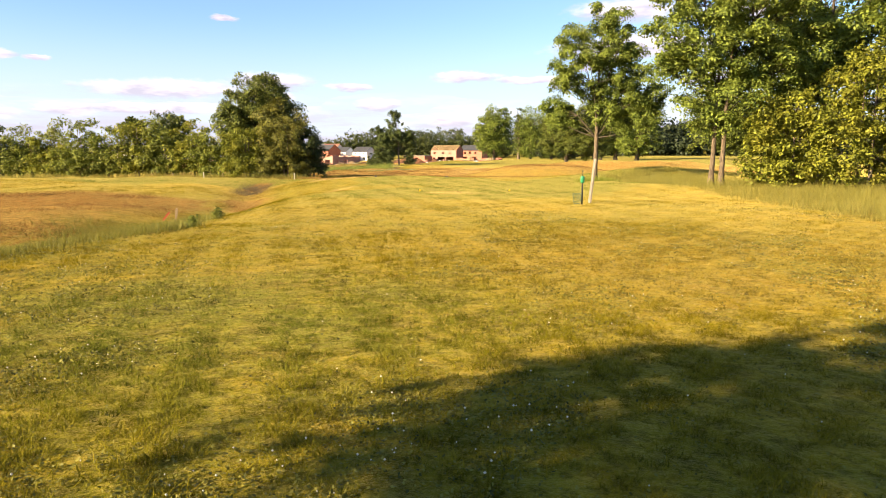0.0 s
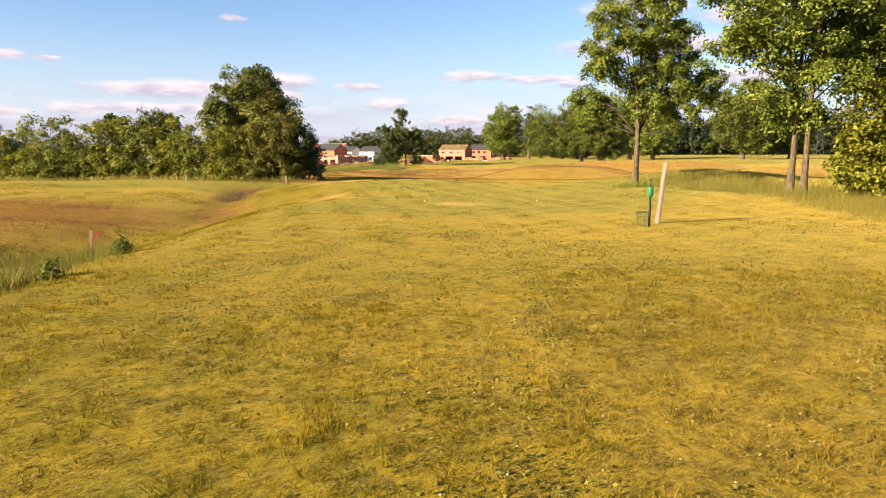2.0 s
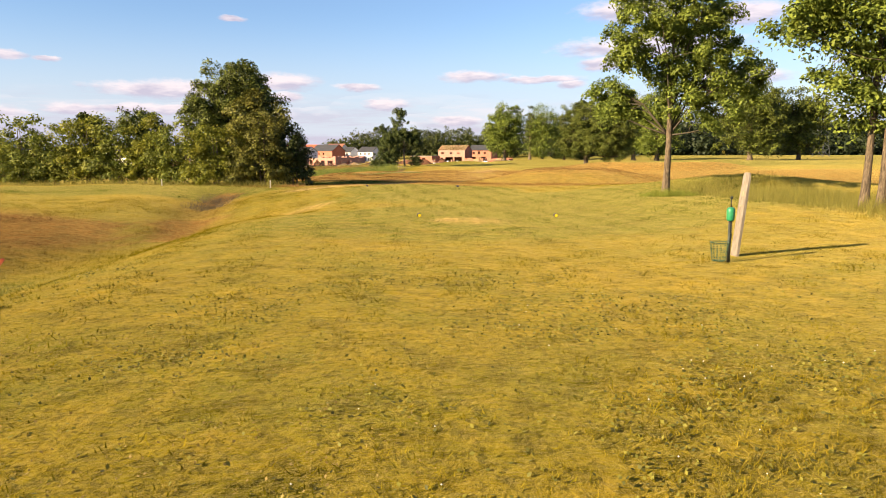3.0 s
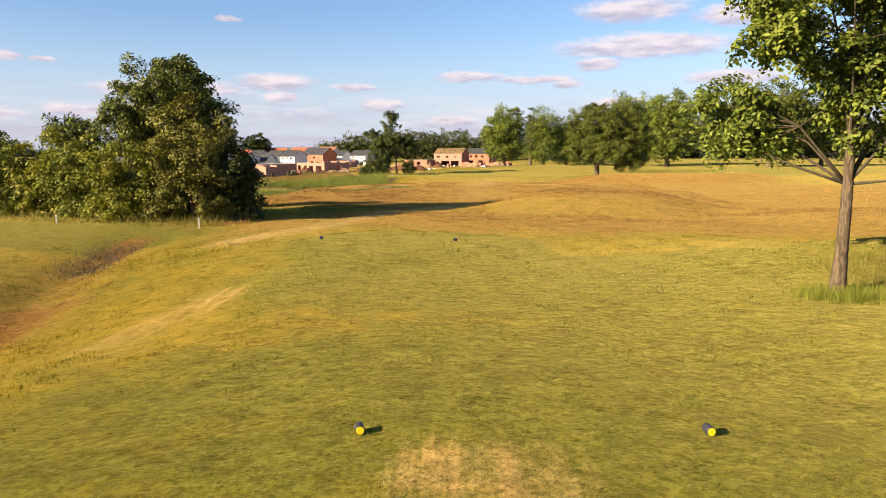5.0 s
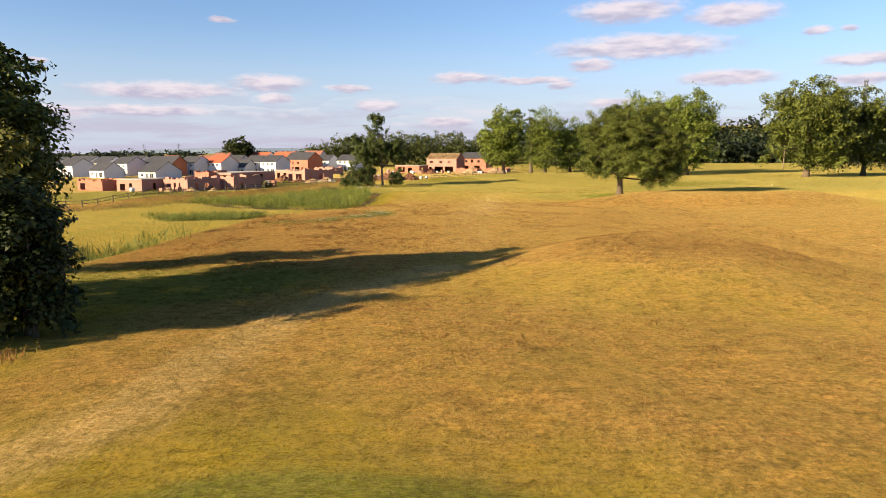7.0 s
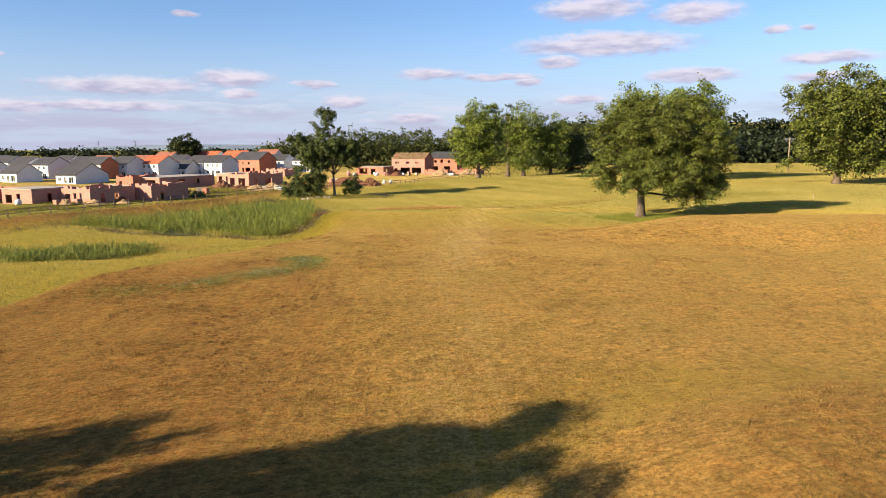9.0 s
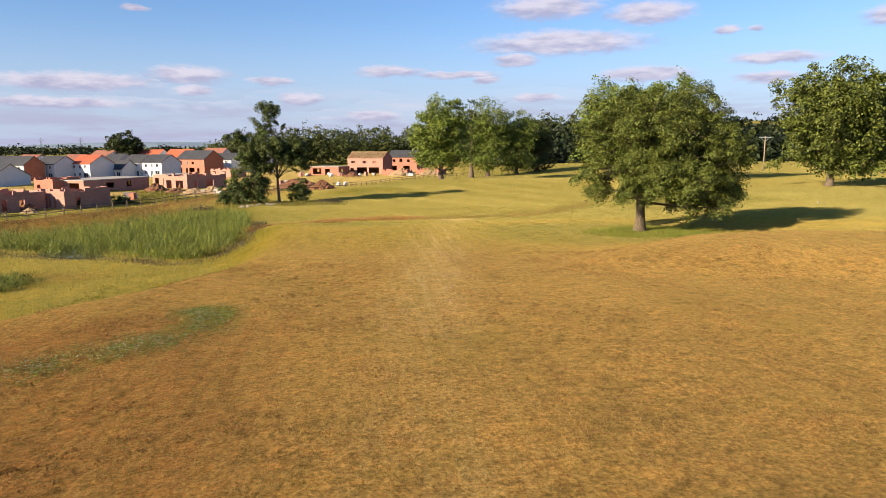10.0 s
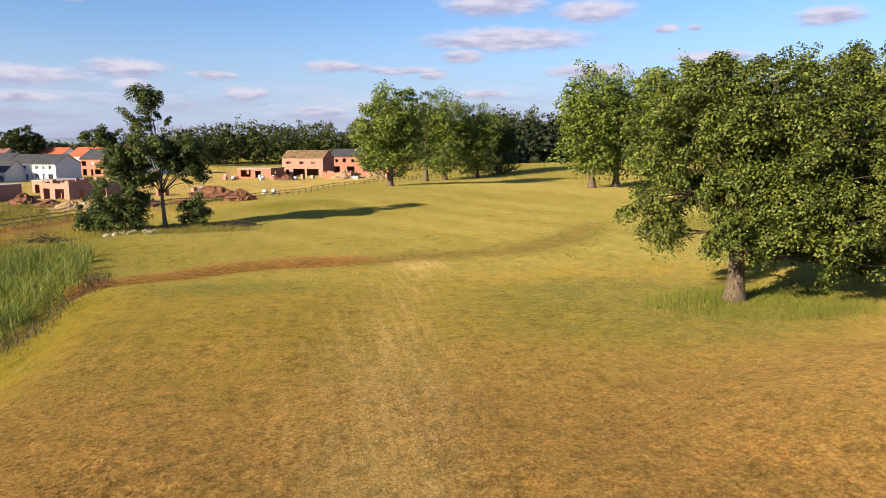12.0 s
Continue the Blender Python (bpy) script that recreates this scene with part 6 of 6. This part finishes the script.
tall_grass("verge_grass", "dark withered growth on the bank under the fence", DEAD_LEAF, 42000, 0.5, 0.06, lambda x, y: np.exp(-(to_line(x, y, [(ax + 4.5, ay - 4.5) for ax, ay in FENCE[:8]]) / 1.8) ** 2) * (0.3 + 0.7 * patchy(x, y, 0.9, 61)), (-66, 160, -14, 236), 26)
tall_grass("site_weeds", "rough olive weeds on the building plots", DITCH_LEAF, 90000, 0.5, 0.07,
           lambda x, y: smooth(2, 6, np.interp(y, [183, 201, 214, 228, 241, 256, 272], [-48, -39.5, -30.6, -24.6, -18.5, -12.5, -4.3]) - x) * smooth(0.35, 0.9, patchy(x, y, 0.35, 63)), (-76, 190, -8, 275), 27, 1.2)
tall_grass("ash_grass", "long olive grass about the ash and the stones", TALL_LEAF, 16000, 0.55, 0.05, lambda x, y: 0.9 * ell(x, y, -13.0, 216.0, 9, 3.4, 0.5), (-25, 210, -2, 222), 9)


def reeds(name, label, count, inside, box, seed, tall, leaf=REED_LEAF):
    g = np.random.default_rng(seed)
    x, y = box[0] + (box[2] - box[0]) * g.random(count), box[1] + (box[3] - box[1]) * g.random(count)
    k = g.random(count) < inside(x, y)
    x, y = x[k], y[k]
    rise = tall * (0.35 + 1.0 * patchy(x, y, 2.6, seed))
    tris = blades(x, y, 0.55 * rise, 0.06, g, 1.6, 0.05)
    tris[:, :, 2] += (0.75 * rise * g.random(len(x)))[:, None]
    me = tris_mesh(name, tris, leaf)
    tagged(new(name, me), label, "reeds", kind="stuff")


def reed_bank(x, y):
    """The larger reed bed, from its near edge back to the verge."""
    near_edge = np.interp(x, [-44, -36, -30, -25, -18, -15, -13], [178, 173, 171.3, 170.2, 165.2, 166, 169])
    right = np.interp(y, [164, 170, 180, 190, 198, 208], [-14.2, -12.8, -12.4, -13.6, -16, -22])
    return smooth(0, 1.2, y - near_edge) * smooth(0, 1.2, right - x) * (1 - smooth(-1, 5, y - np.interp(x, [-44, -40, -34, -30, -26, -20, -13], [181, 183, 189, 196, 205, 204, 197])))


reeds("reed_bed", "dense bright green reed bed in the pond", 190000, lambda x, y: reed_bank(x, y) * (0.10 + 0.90 * patchy(x, y, 1.5, 40)) * (0.12 + 0.88 * patchy(x, y, 4.1, 43)), (-46, 163, -11, 214), 21, 1.25)
reeds("reed_bed", "pale yellow green reeds among the darker ones", 60000, lambda x, y: reed_bank(x, y) * smooth(0.5, 0.95, patchy(x, y, 1.1, 47)), (-46, 163, -11, 214), 25, 1.2, GRASS_LEAF)
reeds("reed_bed", "smaller stand of reeds in the pond", 34000, lambda x, y: smooth(0.30, 0.62, ell(x, y, -34.5, 155.5, 9.5, 5.0, 0.5) * (0.5 + 0.8 * patchy(x, y, 0.5, 42))), (-46, 148, -24, 164), 22, 0.8)
# dead stems in a dark tone that also stands for shade under the reeds
tall_grass("reed_litter", "dead reed stems, dark for the shade at the pond's edge", DEAD_LEAF, 26000, 0.42, 0.05, lambda x, y: np.exp(-(to_line(x, y, [(-42, 176), (-36, 172), (-30, 170.2), (-25, 169.2), (-18, 164.3), (-14.6, 165.2), (-12.4, 169.5), (-11.6, 178), (-12.4, 186)]) / 0.9) ** 2), (-44, 160, -9, 189), 24)
reeds("reed_bed", "reeds in the shade beyond the hedge", 12000, lambda x, y: ell(x, y, -34, 108, 12, 6, 0.3), (-48, 100, -20, 118), 23, 1.2)


# water under the reeds
def pond():
    mat, t, b = shader("pond water", 0.08, 0, 0.5)
    n = noise_node(t, 1.2, 3)
    t.links.new(blend(t, span(t, n.outputs["Fac"], 0.35, 0.65), (0.022, 0.028, 0.016), (0.040, 0.044, 0.024)), b.inputs["Base Color"])
    relief(t, b, n.outputs["Fac"], 0.15, 0.02)
    s = Shape()
    s.poly([(-27 + 12 * math.cos(a), 189 + 19 * math.sin(a), -4.22) for a in (2 * math.pi * k / 40 for k in range(40))], (0, 0, -0.6))
    tagged(new("water", s.mesh("water", mat)), "dark still pond water under reeds", "water", kind="structure")


pond()


# ---- things on the tee ----
def ball_washer(at):
    ob = thing("ball_washer", "green golf ball washer on a dark post with a wire basket", "ball washer", (at[0], at[1], ground_z(*at)), 8)
    part("post", Shape().tube([(0, 0, -0.2), (0, 0, 0.90)], [0.034, 0.034], 10).mesh("post", DARK_METAL, True), ob)
    s = Shape()
    s.tube([(0, 0, 0.85), (0, 0, 0.87), (0, 0, 0.90), (0, 0, 1.08), (0, 0, 1.11), (0, 0, 1.135)], [0.045, 0.07, 0.08, 0.084, 0.075, 0.045], 14)
    part("washer_body", s.mesh("washer_body", GREEN_PAINT, True), ob, "glossy green washer body")
    s = Shape()
    s.tube([(0, 0, 1.125), (0, 0, 1.30)], [0.012, 0.012], 8)
    h = part("plunger", s.mesh("plunger", DARK_METAL, True), ob)
    s = Shape().tube([(0, 0, 1.29), (0, 0, 1.31), (0, 0, 1.34), (0, 0, 1.36)], [0.012, 0.028, 0.028, 0.012], 10)
    part("knob", s.mesh("knob", DARK_METAL, True), h)
    s = Shape().box(-0.02, -0.05, 0.50, 0.02, -0.03, 0.60)
    part("bracket", s.mesh("bracket", DARK_METAL), ob)
    # basket of crossed wires, wider at the top
    s = Shape()
    n = 14
    for j in range(6):
        q = j / 5
        r, z = 0.13 + 0.05 * q, 0.04 + 0.38 * q
        ring = [(-0.2 + r * math.cos(2 * math.pi * k / n), 0.02 + r * math.sin(2 * math.pi * k / n), z) for k in range(n + 1)]
        s.tube(ring, [0.0035 if j < 5 else 0.009] * (n + 1), 5, False)
    for k in range(n):
        a = 2 * math.pi * k / n
        s.tube([(-0.2 + 0.13 * math.cos(a), 0.02 + 0.13 * math.sin(a), 0.04), (-0.2 + 0.18 * math.cos(a), 0.02 + 0.18 * math.sin(a), 0.42)], [0.0032, 0.0032], 5, False)
        s.tube([(-0.2, 0.02, 0.04), (-0.2 + 0.13 * math.cos(a), 0.02 + 0.13 * math.sin(a), 0.04)], [0.0032, 0.0032], 5, False)
    part("basket", s.mesh("basket", WIRE_GREEN, True), ob, "green wire litter basket")


ball_washer((5.55, 27.4))


def tee_board(at):
    """A tall weathered board set on edge to the path, leaning a little."""
    ob = thing("tee_board", "tall weathered wooden tee board leaning in the turf", "sign", (at[0], at[1], ground_z(*at)), 96)
    m = pose(0, 0, 0, 6, 0, 0)
    s = Shape()
    rows = [(-0.25, 0.12), (0.1, 0.128), (0.5, 0.124), (0.9, 0.128), (1.25, 0.126), (1.72, 0.124), (1.80, 0.11), (1.82, 0.08)]
    for z, w in rows:
        t = 0.028 if z < 1.72 else 0.02
        s.v += [m @ Vector(p) for p in ((-w, -t, z), (w, -t, z), (w, t, z), (-w, t, z))]
    for k in range(len(rows) - 1):
        for i in range(4):
            s.f.append((4 * k + i, 4 * k + (i + 1) % 4, 4 * k + 4 + (i + 1) % 4, 4 * k + 4 + i))
    e = 4 * (len(rows) - 1)
    s.f += [(3, 2, 1, 0), (e, e + 1, e + 2, e + 3)]
    part("board", s.mesh("board", PLANK), ob)
    for side in (-1, 1):
        for z0, z1, w in ((1.30, 1.42, 0.07), (1.08, 1.11, 0.09)):
            y = side * 0.0295
            mark = Shape().box(-w, min(y, y + side * 0.003), z0, w, max(y, y + side * 0.003), z1, m)
            part("carved_mark", mark.mesh("carved_mark", POST_WOOD), ob, "dark worn carving")


tee_board((6.05, 28.3))


def tee_marker(at, paint, label, turn, size=1.0):
    """A slice of a log lying on its side, painted on the cut end."""
    ob = thing("tee_marker", label, "tee marker", (at[0], at[1], ground_z(*at) + 0.075), turn, "tee markers")
    s = Shape().tube([(0, -0.11, 0), (0, -0.10, 0), (0, 0.10, 0.01), (0, 0.11, 0.01)], [0.075, 0.085, 0.082, 0.07], 14)
    part("log", s.mesh("log", BLACK_WOOD, True), ob)
    s = Shape().tube([(0, -0.118, 0), (0, -0.111, 0)], [0.072, 0.074], 14)
    part("painted_end", s.mesh("painted_end", paint), ob, "painted cut end")
    ob.scale = (size, size, size)


tee_marker((-1.33, 38.6), YELLOW, "small dark log tee marker with a yellow painted end", 14, 0.8)
tee_marker((3.69, 38.55), YELLOW, "small dark log tee marker with a yellow painted end", 8, 0.8)
tee_marker((-5.95, 60.95), BLUE_PAINT, "small dark blue log tee marker on the turf", 20, 0.8)
tee_marker((0.31, 60.05), BLUE_PAINT, "small dark blue log tee marker on the turf", 30, 0.8)


def stake(at, tall, paint, label, lean=0.0):
    ob = thing("marker_stake", label, "stake", (at[0], at[1], ground_z(*at)), 15, "marker stakes")
    m = pose(0, 0, 0, 0, lean, 0)
    s = Shape().box(-0.045, -0.045, -0.2, 0.045, 0.045, tall * 0.93, m)
    n = len(s.v)
    s.v += [m @ Vector(p) for p in ((-0.045, -0.045, tall * 0.93), (0.045, -0.045, tall * 0.93), (0.045, 0.045, tall * 0.93), (-0.045, 0.045, tall * 0.93), (0, 0, tall))]
    s.f += [(n, n + 1, n + 4), (n + 1, n + 2, n + 4), (n + 2, n + 3, n + 4), (n + 3, n, n + 4), (n + 3, n + 2, n + 1, n)]
    part("stake", s.mesh("stake", paint), ob)


stake((-11.1, 28.3), 0.85, BATTEN, "short grey wooden stake in the ditch grass", 6)
stake((-15.3, 71.0), 0.7, WHITE_PAINT, "white wooden stake at the ditch's end")
stake((-25.5, 73.5), 0.6, WHITE_PAINT, "white wooden stake before the hedge")
stake((-13.5, 32.9), 0.55, RED_PAINT, "tilted red painted stake in the ditch", 38)
stake((67, 192), 0.4, WHITE_PAINT, "white distance stake on the fairway")


# fallen stones, brushwood, stacked pallets at the ash's foot
def stones():
    q = random.Random(4)
    for i in range(26):
        x, y = -19.4 + 5.0 * q.random(), 212.8 + 2.0 * q.random() + 0.1 * i * 0.2
        r = q.uniform(0.12, 0.40)
        bm = bmesh.new()
        bmesh.ops.create_icosphere(bm, subdivisions=1, radius=r)
        for v in bm.verts:
            v.co *= q.uniform(0.7, 1.25)
            v.co.x *= 1.3
            v.co.z *= 0.7
        me = bpy.data.meshes.new("boulder")
        bm.to_mesh(me)
        bm.free()
        me.materials.append(STONE)
        ob = new("boulder", me)
        ob.matrix_basis = pose(x, y, ground_z(x, y) + r * 0.3, 0, 0, q.uniform(0, 360))
        tagged(ob, "pale broken stone lying in the grass", "stone", "stones by the ash")


stones()


def brushwood(at, wide, tall, n, seed, label):
    q = random.Random(seed)
    s = Shape()
    z = ground_z(*at)
    for i in range(n):
        a, r = q.uniform(0, 6.28), wide * math.sqrt(q.random())
        x, y = at[0] + r * math.cos(a), at[1] + 0.6 * r * math.sin(a)
        h = tall * (1 - r / wide) * q.random()
        b, l = q.uniform(0, 6.28), q.uniform(0.5, 1.4)
        s.tube([(x, y, z + h), (x + l * math.cos(b), y + l * math.sin(b), z + h + q.uniform(-0.1, 0.35))], [0.035, 0.012], 4)
    tagged(new("brushwood", s.mesh("brushwood", TWIG)), label, "brushwood", kind="stuff")


brushwood((-5.6, 219.5), 3.0, 1.0, 260, 1, "heap of cut branches beside the ash")
brushwood((-25.5, 213), 2.2, 0.9, 110, 2, "heap of cut branches by the fence")


# ---- poles and pylons ----
def utility_pole(at, tall):
    ob = thing("utility_pole", "slim wooden utility pole with a cross arm", "pole", (at[0], at[1], ground_z(*at)), -16)
    part("pole", Shape().tube([(0, 0, -0.5), (0, 0, tall)], [0.2, 0.15], 8).mesh("pole", POST_WOOD, True), ob)
    part("cross_arm", Shape().box(-1.7, -0.12, tall - 0.55, 1.7, 0.12, tall - 0.3).mesh("cross_arm", STEEL), ob)
    for x in (-1.5, 0.3, 1.5):
        part("insulator", Shape().tube([(x, 0, tall - 0.31), (x, 0, tall + 0.05)], [0.05, 0.06], 7).mesh("insulator", GLASS_MAT, True), ob)
    for sx in (-1, 1):
        part("brace", Shape().tube([(0, 0.13, tall - 1.9), (sx * 1.3, 0.13, tall - 0.5)], [0.06, 0.06], 5).mesh("brace", STEEL), ob)


utility_pole((119.8, 294.4), 10.6)


def pylon(at, tall, wide):
    """A lattice mast with three pairs of arms."""
    ob = thing("pylon", "grey lattice steel pylon in the distance", "pylon", (at[0], at[1], ground_z(*at)), 30, "pylons")
    s = Shape()
    lv = [0, .12, .24, .36, .48, .60, .70, .80, .90, 1.0]
    rad = [wide * (1 - 0.82 * min(1, q / 0.7)) for q in lv]
    bar = wide * 0.035
    for (qa, ra), (qb, rb) in zip(zip(lv, rad), zip(lv[1:], rad[1:])):
        for k in range(4):
            c, d = [((-1, -1), (1, -1), (1, 1), (-1, 1))[(k + e) % 4] for e in (0, 1)]
            s.tube([(c[0] * ra, c[1] * ra, qa * tall), (c[0] * rb, c[1] * rb, qb * tall)], [bar, bar], 4)
            s.tube([(c[0] * ra, c[1] * ra, qa * tall), (d[0] * rb, d[1] * rb, qb * tall)], [bar * .6, bar * .6], 4)
            s.tube([(d[0] * ra, d[1] * ra, qa * tall), (c[0] * rb, c[1] * rb, qb * tall)], [bar * .6, bar * .6], 4)
    part("mast", s.mesh("mast", MAST_STEEL), ob)
    for q, w in ((.70, 1.5), (.80, 2.0), (.90, 1.3)):
        for sx in (-1, 1):
            part("arm", Shape().tube([(0, 0, tall * (q + .03)), (sx * wide * w, 0, tall * q)], [bar, bar * .6], 4).tube([(0, 0, tall * (q - .01)), (sx * wide * w, 0, tall * q)], [bar, bar * .6], 4).mesh("arm", MAST_STEEL), ob)


pylon((168, 330), 34, 2.6)
for x, y in ((-620, 1500), (-540, 1480), (-250, 1650), (-160, 1700), (-90, 1720)):
    pylon((x, y), 27, 2.6)
